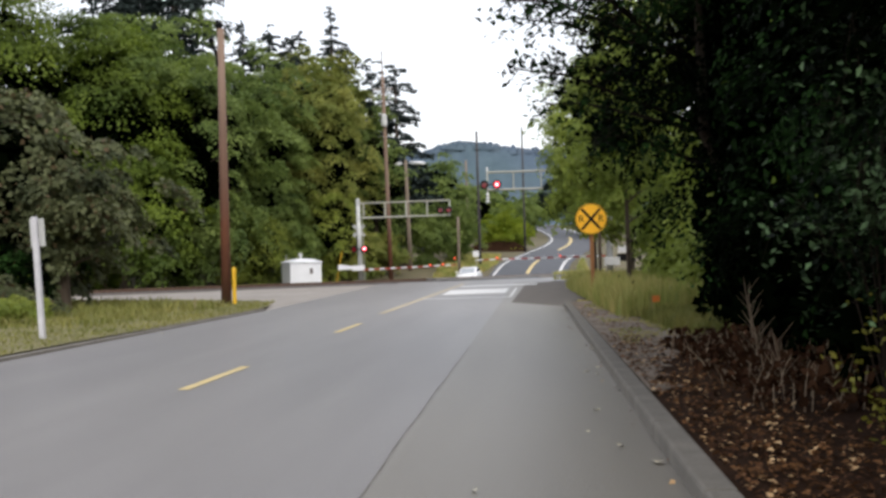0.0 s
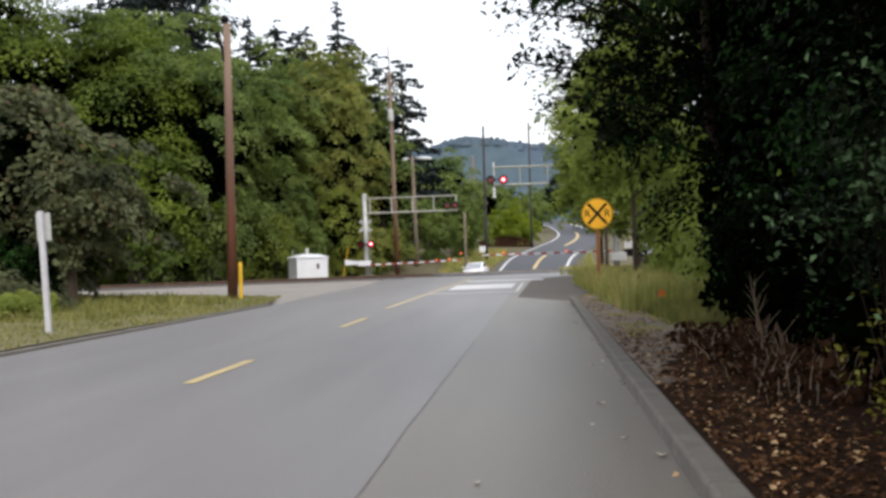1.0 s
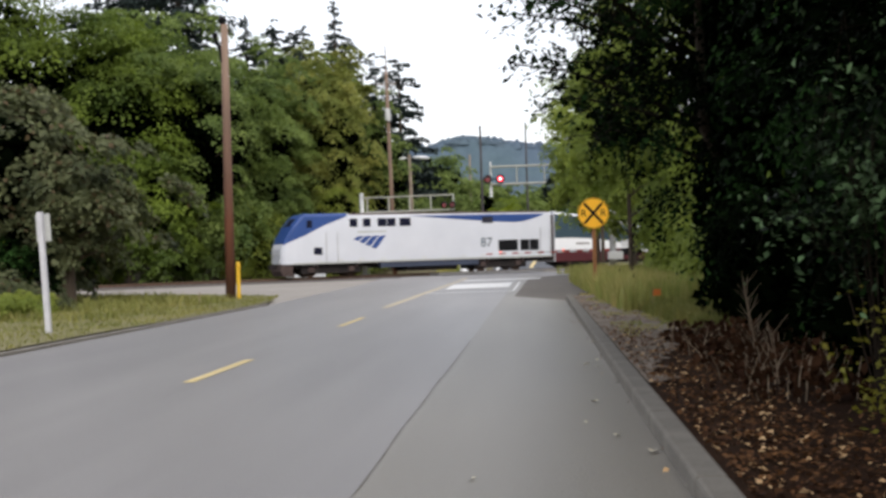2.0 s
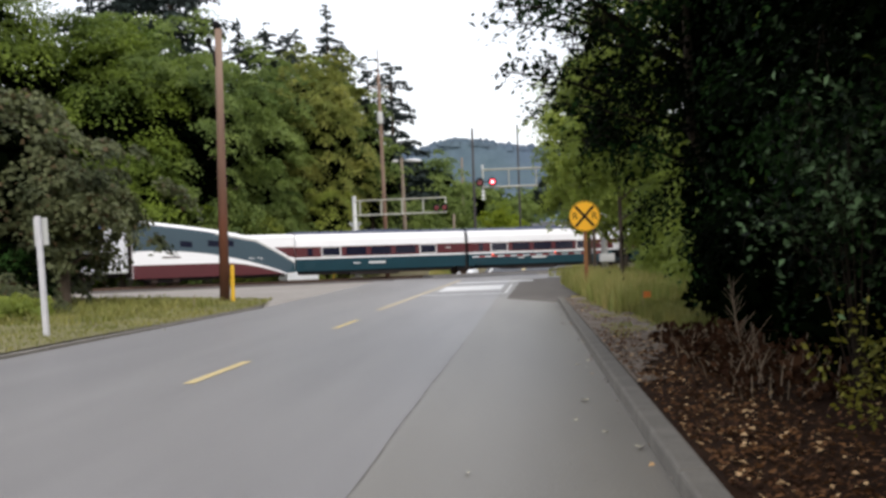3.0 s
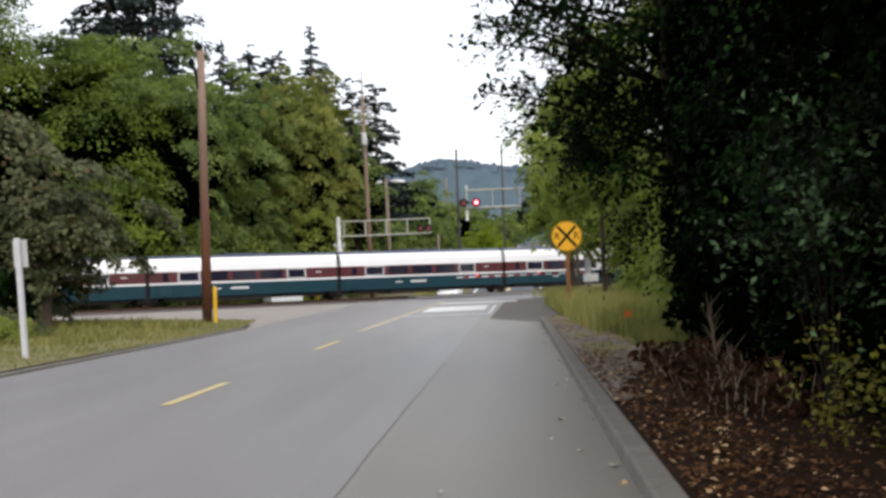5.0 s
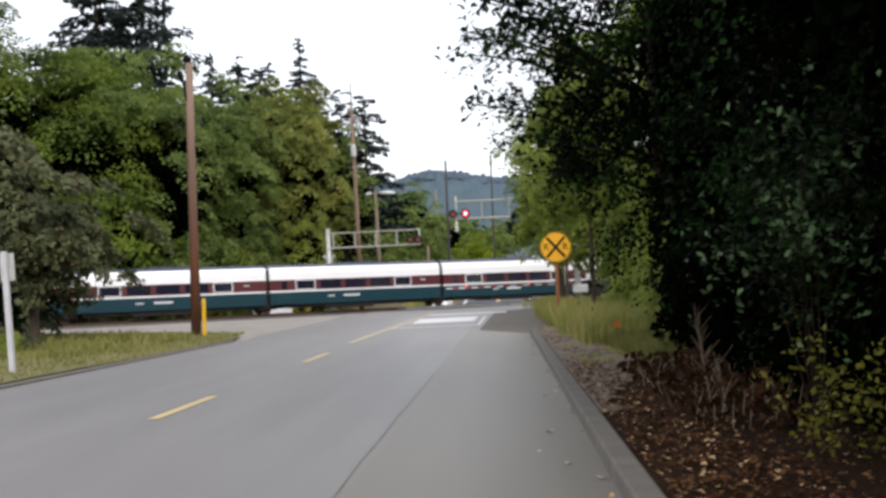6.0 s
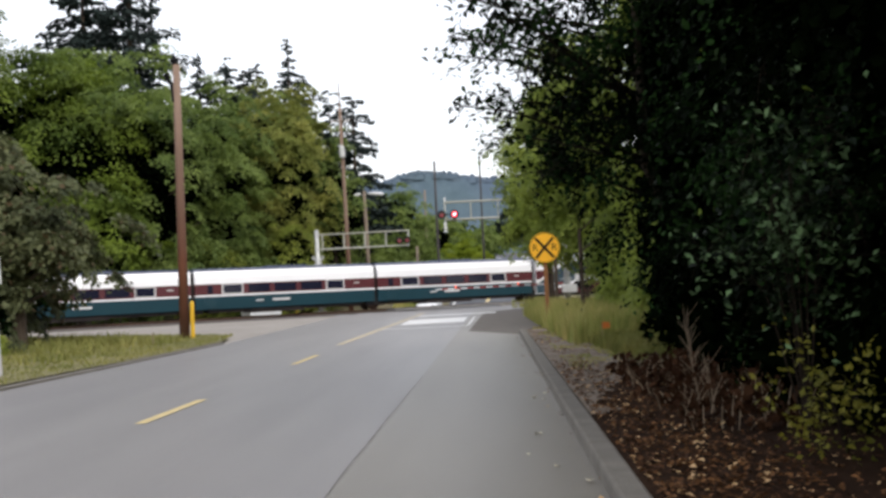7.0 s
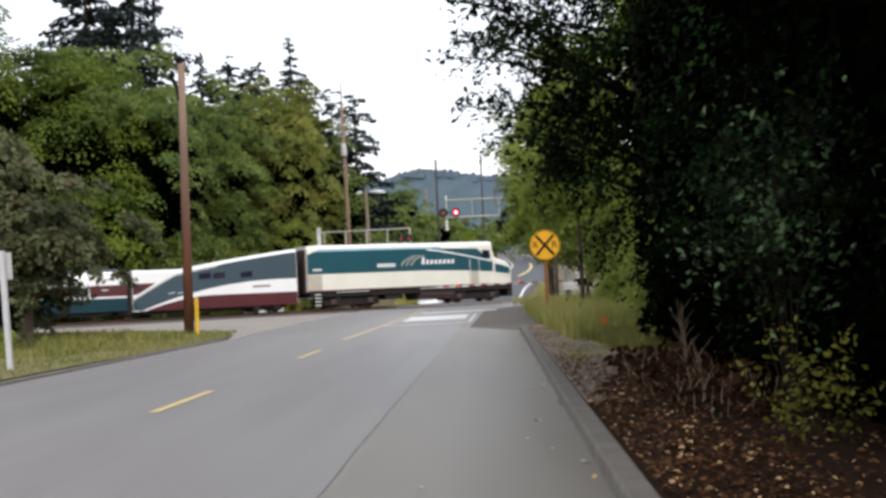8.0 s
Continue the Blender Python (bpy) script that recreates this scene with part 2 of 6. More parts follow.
L_BRIGHT = leaf_mat("yellow_green_leaves", (0.30, 0.36, 0.03), (0.16, 0.23, 0.02), 0.55, 0.55, 0.6)
L_DUSTY = leaf_mat("dusty_leaves", (0.15, 0.165, 0.075), (0.03, 0.042, 0.018), 0.3, 0.6, 0.5, odd=((0.085, 0.06, 0.03), 0.92))
L_CONIFER = leaf_mat("conifer_needles", (0.036, 0.052, 0.048), (0.018, 0.030, 0.028), 0.15, 0.7, 0.4)
# the near-black share of these two is painted shade of the hollows
L_DARK = leaf_mat("dark_leaves_painted_shade", (0.026, 0.062, 0.016), (0.0022, 0.0055, 0.0015), 0.12, 0.5, 0.9, 0.6, odd=((0.07, 0.10, 0.015), 0.992), gloss=0.015, span=(0.36, 0.58))
L_DEEP = leaf_mat("green_leaves_painted_deep_shade", (0.020, 0.046, 0.012), (0.0012, 0.0028, 0.0008), 0.06, 0.6, 0.9, 0.5, gloss=0.01, span=(0.30, 0.52))
# near-black leaves: the shade inside the crowns is painted into this colour
L_BACK = leaf_mat("shade_painted_leaves", (0.0022, 0.0042, 0.0014), (0.0010, 0.002, 0.0007), 0.03, 0.8, 0.5, gloss=0.0)
# shoots drop to near-black by clump, the shade between them painted in
L_SHOOT = leaf_mat("grey_green_shoots_painted_gaps", (0.15, 0.24, 0.11), (0.004, 0.010, 0.004), 0.15, 0.5, 1.8, 0.4, gloss=0.1, span=(0.36, 0.52))
M_PALE_SOIL = mat("pale_trodden_soil", (0.26, 0.21, 0.165), (0.11, 0.085, 0.064), 0.95, 0, 2.5, 40, 0.6)
M_SAND = mat("pale_sandy_soil", (0.36, 0.32, 0.27), (0.17, 0.14, 0.11), 0.95, 0, 2.2, 45, 0.6, c3=(0.10, 0.075, 0.05), stain=0.9)
M_FLAG = mat("orange_flag", (0.75, 0.22, 0.03), (0.62, 0.17, 0.03), 0.6, 0, 5, 40, 0.05)
L_PALE = leaf_mat("bleached_grass", (0.42, 0.37, 0.27), (0.28, 0.24, 0.17), 0.3, 0.7, 2.0)
L_YELLOWING = leaf_mat("yellowing_leaves", (0.25, 0.225, 0.03), (0.11, 0.125, 0.02), 0.35, 0.5, 1.5)
L_LIGHT = leaf_mat("light_green_leaves", (0.30, 0.36, 0.07), (0.16, 0.22, 0.042), 0.5, 0.5, 0.6)
L_GRASS = leaf_mat("grass_blades", (0.27, 0.25, 0.075), (0.15, 0.175, 0.045), 0.35, 0.6, 0.5)
L_GRASS_DRY = leaf_mat("tall_drying_grass", (0.50, 0.42, 0.16), (0.26, 0.31, 0.08), 0.35, 0.6, 0.8)
L_FALLEN = leaf_mat("fallen_leaves", (0.20, 0.098, 0.04), (0.045, 0.021, 0.012), 0.2, 0.7, 3.0, 0.6, odd=((0.42, 0.28, 0.15), 0.91), gloss=0.1)
L_BROWN = leaf_mat("withered_leaves", (0.07, 0.034, 0.018), (0.026, 0.012, 0.007), 0.2, 0.8, 2.0, 0.4, gloss=0.03)


# ---- helpers for building ----
def link(name, mesh, material, parent=None, label="", kind=""):
    ob = new(name, mesh)
    if material is not None:
        mesh.materials.append(material)
    if parent is not None:
        ob.parent = parent
    return tagged(ob, label, kind=kind)


def part(name, bm, material, parent, label="", smooth=False):
    mesh = bpy.data.meshes.new(name)
    bmesh.ops.recalc_face_normals(bm, faces=bm.faces[:])
    bm.to_mesh(mesh)
    bm.free()
    if smooth:
        for p in mesh.polygons:
            p.use_smooth = True
    return link(name, mesh, material, parent, label)


def thing(name, m, label, category, group="", kind=""):
    ob = tagged(new(name), label, category, group, kind)
    ob.empty_display_size = 0.3
    ob.matrix_basis = m
    return ob


def structure(name, bm, material, label="", parent=None, smooth=False):
    ob = part(name, bm, material, parent, label, smooth)
    return tagged(ob, kind="structure")


def block(bm, x0, x1, y0, y1, z0, z1, bevel=0.0):
    v = [bm.verts.new(p) for p in ((x0, y0, z0), (x1, y0, z0), (x1, y1, z0), (x0, y1, z0), (x0, y0, z1), (x1, y0, z1), (x1, y1, z1), (x0, y1, z1))]
    fs = [bm.faces.new([v[i] for i in q]) for q in ((3, 2, 1, 0), (4, 5, 6, 7), (0, 1, 5, 4), (1, 2, 6, 5), (2, 3, 7, 6), (3, 0, 4, 7))]
    if bevel:
        es = list({e for f in fs for e in f.edges})
        bmesh.ops.bevel(bm, geom=es, offset=bevel, segments=2, affect="EDGES", profile=0.5)
    return bm


def boxed(x0, x1, y0, y1, z0, z1, bevel=0.0):
    return block(bmesh.new(), x0, x1, y0, y1, z0, z1, bevel)


def tube(bm, pts, radii, n=10, cap=True):
    """A round bar of varying radius along pts."""
    rings = []
    pts = [Vector(p) for p in pts]
    for i, p in enumerate(pts):
        d = (pts[min(i + 1, len(pts) - 1)] - pts[max(i - 1, 0)]).normalized()
        a = d.cross(Vector((0, 1, 0)) if abs(d.y) < 0.9 else Vector((1, 0, 0))).normalized()
        b = d.cross(a)
        r = radii[i] if isinstance(radii, (list, tuple)) else radii
        rings.append([bm.verts.new(p + a * (r * math.cos(2 * math.pi * k / n)) + b * (r * math.sin(2 * math.pi * k / n))) for k in range(n)])
    for r0, r1 in zip(rings, rings[1:]):
        for k in range(n):
            bm.faces.new((r0[k], r0[(k + 1) % n], r1[(k + 1) % n], r1[k]))
    if cap:
        bm.faces.new(rings[0][::-1])
        bm.faces.new(rings[-1])
    return bm


def tubed(pts, radii, n=10):
    return tube(bmesh.new(), pts, radii, n)


def loft(bm, secs, cap=True):
    rings = [[bm.verts.new(p) for p in s] for s in secs]
    n = len(rings[0])
    for r0, r1 in zip(rings, rings[1:]):
        for k in range(n):
            bm.faces.new((r0[k], r0[(k + 1) % n], r1[(k + 1) % n], r1[k]))
    if cap:
        bm.faces.new(rings[0][::-1])
        bm.faces.new(rings[-1])
    return bm


def plate(poly, y0, y1):
    """A flat piece with the outline poly in x, z, from y0 to y1."""
    bm = bmesh.new()
    a = [bm.verts.new((x, y0, z)) for x, z in poly]
    b = [bm.verts.new((x, y1, z)) for x, z in poly]
    bm.faces.new(a)
    bm.faces.new(b[::-1])
    for i in range(len(poly)):
        j = (i + 1) % len(poly)
        bm.faces.new((a[i], b[i], b[j], a[j]))
    bmesh.ops.triangulate(bm, faces=[f for f in bm.faces if len(f.verts) > 4])
    return bm


def raw_mesh(name, verts, tris):
    mesh = bpy.data.meshes.new(name)
    verts, tris = np.asarray(verts, np.float32), np.asarray(tris, np.int32)
    mesh.vertices.add(len(verts))
    mesh.vertices.foreach_set("co", verts.ravel())
    mesh.loops.add(tris.size)
    mesh.loops.foreach_set("vertex_index", tris.ravel())
    mesh.polygons.add(len(tris))
    mesh.polygons.foreach_set("loop_start", np.arange(len(tris), dtype=np.int32) * 3)
    mesh.update(calc_edges=True)
    return mesh


def unit(a):
    return a / np.maximum(np.linalg.norm(a, axis=1, keepdims=True), 1e-6)


def leaves(name, rng, centre, normal, size, narrow=0.62, fold=0.1, shapely=False):
    """Folded pointed leaves: four corners and a midrib each, or six with rounded shoulders."""
    n = len(centre)
    ax = unit(np.cross(normal, unit(rng.normal(size=(n, 3)))))
    side = np.cross(normal, ax)
    s = np.broadcast_to(np.asarray(size, float), (n,))[:, None]
    if shapely:
        v = np.empty((n, 6, 3))
        v[:, 0] = centre - ax * s * 0.5
        v[:, 1] = centre + side * s * narrow * 0.46 + normal * s * fold - ax * s * 0.24
        v[:, 2] = centre + side * s * narrow * 0.42 + normal * s * fold + ax * s * 0.14
        v[:, 3] = centre + ax * s * 0.55 - normal * s * fold * 0.8
        v[:, 4] = centre - side * s * narrow * 0.42 + normal * s * fold + ax * s * 0.14
        v[:, 5] = centre - side * s * narrow * 0.46 + normal * s * fold - ax * s * 0.24
        base = np.arange(n)[:, None] * 6
        t = np.concatenate([base + np.array(q) for q in ([0, 2, 1], [0, 3, 2], [0, 4, 3], [0, 5, 4])], 1).reshape(-1, 3)
        return raw_mesh(name, v.reshape(-1, 3), t)
    v = np.empty((n, 4, 3))
    v[:, 0] = centre - ax * s * 0.5
    v[:, 1] = centre + side * s * narrow * 0.5 + normal * s * fold - ax * s * 0.06
    v[:, 2] = centre + ax * s * 0.5
    v[:, 3] = centre - side * s * narrow * 0.5 + normal * s * fold - ax * s * 0.06
    base = np.arange(n)[:, None] * 4
    t = np.concatenate([base + np.array([0, 2, 1]), base + np.array([0, 3, 2])], 1).reshape(-1, 3)
    return raw_mesh(name, v.reshape(-1, 3), t)


def sprays(rng, c, r, out, per, rise=1.0, droop=0.4):
    """Leaf places and normals on drooping layered sprays at c, each tilted outwards along out."""
    c, r, out = np.asarray(c, float), np.asarray(r, float), np.asarray(out, float)
    n = len(c)
    face = unit(out * 0.6 + np.array([0, 0, rise]) + rng.normal(size=(n, 3)) * 0.22)
    e1 = unit(np.cross(face, unit(rng.normal(size=(n, 3)))))
    e2 = np.cross(face, e1)
    long = 0.7 + 0.5 * rng.random((n, 1))
    a, rho = rng.random((n, per, 1)) * 2 * math.pi, rng.random((n, per, 1)) ** 0.6
    rho = rho * (1 + 0.28 * np.sin(a * 3 + rng.random((n, 1, 1)) * 6.28))
    rad = e1[:, None] * np.cos(a) * long[:, None] + e2[:, None] * np.sin(a)
    rr = r[:, None, None]
    pos = c[:, None] + rad * rho * rr + face[:, None] * rr * (rng.normal(size=(n, per, 1)) * 0.11) - np.array([0, 0, 1.0]) * rr * droop * rho ** 2
    nrm = face[:, None] + rad * rho * 0.55 + rng.normal(size=(n, per, 3)) * 0.35
    return pos.reshape(-1, 3), unit(nrm.reshape(-1, 3))


def smooth(v):
    v = min(max(v, 0.0), 1.0)
    return v * v * (3 - 2 * v)


SKEW = 0.55                                           # the track's slope in the plan
UX, UY = 1 / math.hypot(1, SKEW), SKEW / math.hypot(1, SKEW)
TRACK = 68.5                                          # the track's middle, across its own line
RAIL_Z = 0.22


def gz(x, y):
    """Height of the ground: a low hump at the track, then a long climb."""
    u = y - SKEW * x
    v = max(u - 90, 0)
    climb = 0.062 * v if v < 150 else 9.3 + 0.02 * (v - 150)
    return 0.08 * smooth((u - 60) / 13) * (1 - smooth((u - 82) / 5)) + climb - 0.02 * smooth(v / 10) - 0.85 * math.exp(-((u - 95) / 7) ** 2)


def on_track(s, off=0.0):
    return (UX * s - UY * (TRACK + off), UY * s + UX * (TRACK + off))


# ---- ground, roads, kerbs ----
def sheet(xs, ys, dz, wave=0.0):
    bm = bmesh.new()
    g = [[bm.verts.new((x, y, gz(x, y) + dz + wave * noise.noise((x * 0.4, y * 0.4, 0)))) for x in xs] for y in ys]
    for j in range(len(ys) - 1):
        for i in range(len(xs) - 1):
            bm.faces.new((g[j][i], g[j][i + 1], g[j + 1][i + 1], g[j + 1][i]))
    return bm


def strip(left, right, dz):
    """A ribbon between two lines of (x, y)."""
    bm = bmesh.new()
    a = [bm.verts.new((x, y, gz(x, y) + dz)) for x, y in left]
    b = [bm.verts.new((x, y, gz(x, y) + dz)) for x, y in right]
    for i in range(len(a) - 1):
        bm.faces.new((a[i], b[i], b[i + 1], a[i + 1]))
    return bm


def fan_fill(poly, dz, wave=0.0):
    """A filled outline cut into small faces that follow the ground."""
    bm = bmesh.new()
    f = bm.faces.new([bm.verts.new((x, y, 0)) for x, y in poly])
    bmesh.ops.triangulate(bm, faces=[f])
    for _ in range(4):
        es = [e for e in bm.edges if e.calc_length() > 2.5]
        if not es:
            break
        bmesh.ops.subdivide_edges(bm, edges=es, cuts=1)
        bmesh.ops.triangulate(bm, faces=[f for f in bm.faces if len(f.verts) > 3])
    for v in bm.verts:
        v.co.z = gz(v.co.x, v.co.y) + dz + wave * noise.noise((v.co.x * 0.7, v.co.y * 0.7, 3))
    return bm


def steps(a, b, n):
    return [a + (b - a) * i / n for i in range(n + 1)]


XS = [-900, -500, -300, -200, -140] + steps(-100, 110, 84) + [140, 200, 300, 500, 900]
YS = [-300, -150, -80, -40] + steps(-20, 230, 125) + [260, 320, 420, 560, 800, 1200]
structure("ground", sheet(XS, YS, -0.09), M_GROUND, "dry brown open ground with sparse grass")

KERB_L, KERB_R, SEAM_X = -4.40, 4.87, 2.95
ny = steps(-14, 67, 54)
structure("road", strip([(KERB_L if y < 33 else KERB_L - (y - 33) * 0.04, y) for y in ny], [(SEAM_X, y) for y in ny], 0.0), M_ROAD, "worn grey asphalt road with a yellow centre line")
structure("road_lane", strip([(SEAM_X, y) for y in ny], [(KERB_R + 0.02 + 0.3 * smooth((y - 36) / 12), y) for y in ny], 0.0), M_LANE, "older grey asphalt lane beside the kerb")
SEAM_Y = steps(-14, 17, 160)
structure("road_seam", strip([(SEAM_X - 0.005 + 0.005 * math.sin(y * 2.1) + 0.008 * math.sin(y * 0.5), y) for y in SEAM_Y], [(SEAM_X + 0.006 + 0.005 * math.sin(y * 2.1) + 0.008 * math.sin(y * 0.5) + 0.004 * math.sin(y * 7.3), y) for y in SEAM_Y], 0.004), M_SEAM, "thin dark crack along the joint of the asphalt")
# the road over the track and up the slope behind it
FAR = [(-0.1, 64), (0.3, 70), (0.9, 77), (1.7, 84), (2.3, 90), (3.1, 98), (4.0, 107), (4.9, 115), (6.9, 130), (8.6, 143), (9.6, 155), (10.0, 166), (9.8, 178), (9.2, 192), (8.2, 205), (5.5, 222), (1.0, 240)]


def spline(pts, n=6):
    out = []
    for i in range(len(pts) - 1):
        p0, p1, p2, p3 = (Vector(pts[min(max(k, 0), len(pts) - 1)]) for k in (i - 1, i, i + 1, i + 2))
        for j in range(n):
            t = j / n
            out.append(tuple(0.5 * ((2 * p1) + (p2 - p0) * t + (2 * p0 - 5 * p1 + 4 * p2 - p3) * t * t + (3 * p1 - p0 - 3 * p2 + p3) * t ** 3)))
    return out + [tuple(pts[-1])]


FAR = spline(FAR)


def beside(line, off):
    out = []
    for i, p in enumerate(line):
        a, b = Vector(line[max(i - 1, 0)]), Vector(line[min(i + 1, len(line) - 1)])
        d = (b - a).normalized()
        out.append((p[0] + d.y * off, p[1] - d.x * off))
    return out


def piece_of(line, y0, y1):
    return [p for p in line if y0 <= p[1] <= y1]


OVER = piece_of(FAR, 73, 300)
structure("far_road", strip(beside(OVER, -3.3), beside(OVER, 3.7), 0.012), M_FAR_ROAD, "dark asphalt road climbing in curves beyond the track")


def marking(label, material, left, right, dz):
    structure("road_marking", strip(left, right, dz), material, label)


for y0, y1 in ((-0.9, 1.9), (11.82, 14.5), (21.35, 24.4)):
    marking("worn yellow centre dash", M_YELLOW_LINE, [(-0.072, y) for y in steps(y0, y1, 4)], [(0.072, y) for y in steps(y0, y1, 4)], 0.006)
marking("worn solid yellow centre line", M_YELLOW_WORN, [(-0.26, y) for y in steps(28.9, 64, 18)], [(-0.06, y) for y in steps(28.9, 64, 18)], 0.006)
marking("white stop bar across the lane", M_WHITE_LINE, [(0.25, 43.6), (0.1, 50.6)], [(2.85, 44.6), (2.85, 51.8)], 0.008)
marking("white stop line before the track", M_WHITE_LINE, [(0.1, 56.4), (0.1, 58.8)], [(4.25, 57.6), (4.25, 60.0)], 0.008)
marking("thin white line across the lane", M_WHITE_LINE, [(-0.1, 39.3), (-0.1, 39.8)], [(3.15, 39.3), (3.15, 39.8)], 0.008)
marking("thin white line along the lane", M_WHITE_LINE, [(3.10, 39.8), (3.15, 52)], [(3.2, 39.8), (3.25, 52)], 0.008)
F1 = piece_of(FAR, 86, 114)
marking("solid yellow centre line", M_YELLOW_LINE, beside(F1, -0.10), beside(F1, 0.22), 0.024)
F2 = piece_of(FAR, 132, 172)
marking("solid yellow centre line", M_YELLOW_LINE, beside(F2, -0.2), beside(F2, 0.2), 0.024)
F3 = piece_of(FAR, 86, 214)
marking("white edge line", M_WHITE_LINE, beside(F3, -2.95), beside(F3, -2.74), 0.024)
F4 = piece_of(FAR, 85, 124)
marking("white edge line", M_WHITE_LINE, beside(F4, 2.85), beside(F4, 3.1), 0.024)
marking("white edge line", M_WHITE_LINE, beside(piece_of(FAR, 176, 216), 2.6), beside(piece_of(FAR, 176, 216), 3.2), 0.024)
structure("verge_patch", fan_fill([(3.3, 34.4), (5.0, 30.4), (6.3, 36), (7.2, 48), (7.6, 62), (5.5, 65), (3.6, 60)], 0.004), M_PATCH, "rough dark patch of broken asphalt beside the lane")


def kerb(name, x_in, x_out, y0, y1, label, top=0.13):
    """Kerb stones laid end to end, each with worn rounded edges."""
    root = thing(name, pose(0, 0, 0), label, "kerb", kind="structure")
    shared = {}
    y = y0
    while y < y1 - 0.05:
        ln = min(2.4, y1 - y)
        key = round(ln, 2)
        if key not in shared:
            bm = boxed(min(x_in, x_out), max(x_in, x_out), 0.006, ln - 0.006, -0.12, top, 0.025)
            mesh = bpy.data.meshes.new("kerbstone")
            bm.to_mesh(mesh)
            bm.free()
            mesh.materials.append(M_KERB)
            shared[key] = mesh
        ob = new("kerbstone", shared[key])
        ob.parent = root
        ob.matrix_basis = pose(0, y, 0.006 * noise.noise((y, x_in, 0)))
        y += ln
    return root


kerb("kerb_right", KERB_R, KERB_R + 0.19, -13.5, 31.0, "weathered concrete kerb beside leaf litter")
kerb("kerb_left", KERB_L, KERB_L - 0.17, -13.5, 33.0, "dark worn kerb beside the grass verge", 0.055)
VERGE_L = [(-4.58, -13), (-4.58, 33), (-4.9, 35.5), (-5.6, 38.2), (-7.0, 40.8), (-11, 45.5), (-22, 52.5), (-60, 33), (-60, -13)]
structure("verge_left", fan_fill(VERGE_L, 0.07, 0.04), M_TURF, "grass verge of dry turf beside the road")
structure("gravel_lot", fan_fill([(-4.45, 33.1), (-4.9, 34.5), (-5.5, 38), (-7.0, 41), (-11, 45.8), (-22, 52.8), (-62, 33.2), (-62, 33), (-62, 33.5), (-30, 51.5), (-4.9, 66.5), (-4.8, 50)], -0.012), M_GRAVEL, "pale gravel yard between road and track")
VERGE_R = [(5.05, -13), (14, -13), (14, 40), (9, 64), (7.4, 60), (7.2, 48), (6.3, 36), (5.05, 31.2)]
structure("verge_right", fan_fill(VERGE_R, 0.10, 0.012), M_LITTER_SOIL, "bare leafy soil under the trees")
PATH_Y = steps(10.0, 31.0, 160)
structure("verge_path", strip([(5.07, y) for y in PATH_Y], [(5.2 + 0.95 * smooth((y - 10) / 6) * (1 - 0.45 * smooth((y - 20) / 10)) + 0.3 * noise.noise((y * 1.3, 0, 5)) + 0.16 * noise.noise((y * 4.1, 0, 9)), y) for y in PATH_Y], 0.117), M_PALE_SOIL, "pale trodden soil beside the kerb")

structure("bare_patch", fan_fill([(5.75, 16.4), (6.2, 14.9), (6.9, 14.5), (7.5, 15.6), (7.3, 17.6), (6.4, 18.8)], 0.123, 0.01), M_SAND, "pale sandy patch on the verge")

# ---- railway ----
track = thing("railway_track", pose(0, 0, 0), "single railway track on dark ballast across the road", "railway", kind="structure")


def along(s0, s1, o0, o1, z0, z1, bm=None, n=1):
    bm = bm or bmesh.new()
    for i in range(n):
        a, b = s0 + (s1 - s0) * i / n, s0 + (s1 - s0) * (i + 1) / n
        q = [on_track(a, o0), on_track(b, o0), on_track(b, o1), on_track(a, o1)]
        v = [bm.verts.new((*p, z)) for z in (z0, z1) for p in q]
        for k in ((3, 2, 1, 0), (4, 5, 6, 7), (0, 1, 5, 4), (1, 2, 6, 5), (2, 3, 7, 6), (3, 0, 4, 7)):
            bm.faces.new([v[j] for j in k])
    return bm


def ballast_bed(s0, s1):
    bm = bmesh.new()
    prof = ((-5.0, -0.12), (-4.6, 0.01), (-2.2, 0.06), (2.2, 0.06), (4.0, 0.01), (4.3, -0.12))
    loft(bm, [[(*on_track(s, o), z) for o, z in prof] for s in (s0, s1)])
    return bm


part("ballast", ballast_bed(-150, 33.0), M_BALLAST, track)
part("ballast", ballast_bed(43.2, 420), M_BALLAST, track)
for off in (-0.75, 0.75):
    bm = along(-150, 420, off - 0.035, off + 0.035, RAIL_Z - 0.04, RAIL_Z)
    along(-150, 420, off - 0.01, off + 0.01, RAIL_Z - 0.13, RAIL_Z - 0.04, bm)
    along(-150, 420, off - 0.07, off + 0.07, RAIL_Z - 0.15, RAIL_Z - 0.13, bm)
    part("rail", bm, M_RAIL, track, "rusty steel rail")
bm = bmesh.new()
for i in range(200):
    s = -70 + i * 0.53
    if s < 32.8:
        along(s, s + 0.23, -1.3, 1.3, 0.03, 0.075, bm)
tagged(part("sleepers", bm, M_SLEEPER, track), kind="stuff")
for s in steps(33.2, 41.0, 3)[:4]:
    for o0, o1 in ((-2.6, -0.83), (-0.67, 0.67), (0.83, 2.6)):
        part("crossing_panel", along(s, s + 2.55, o0, o1, 0.0, RAIL_Z - 0.02), M_PANEL, track)
structure("track_apron", fan_fill([(-4.6, 64.5), (3.4, 64.5), (7.0, 66), (7.0, 74.8), (1.6, 72.4), (-4.7, 69.3)], 0.002), M_ROAD, "asphalt apron before the crossing")

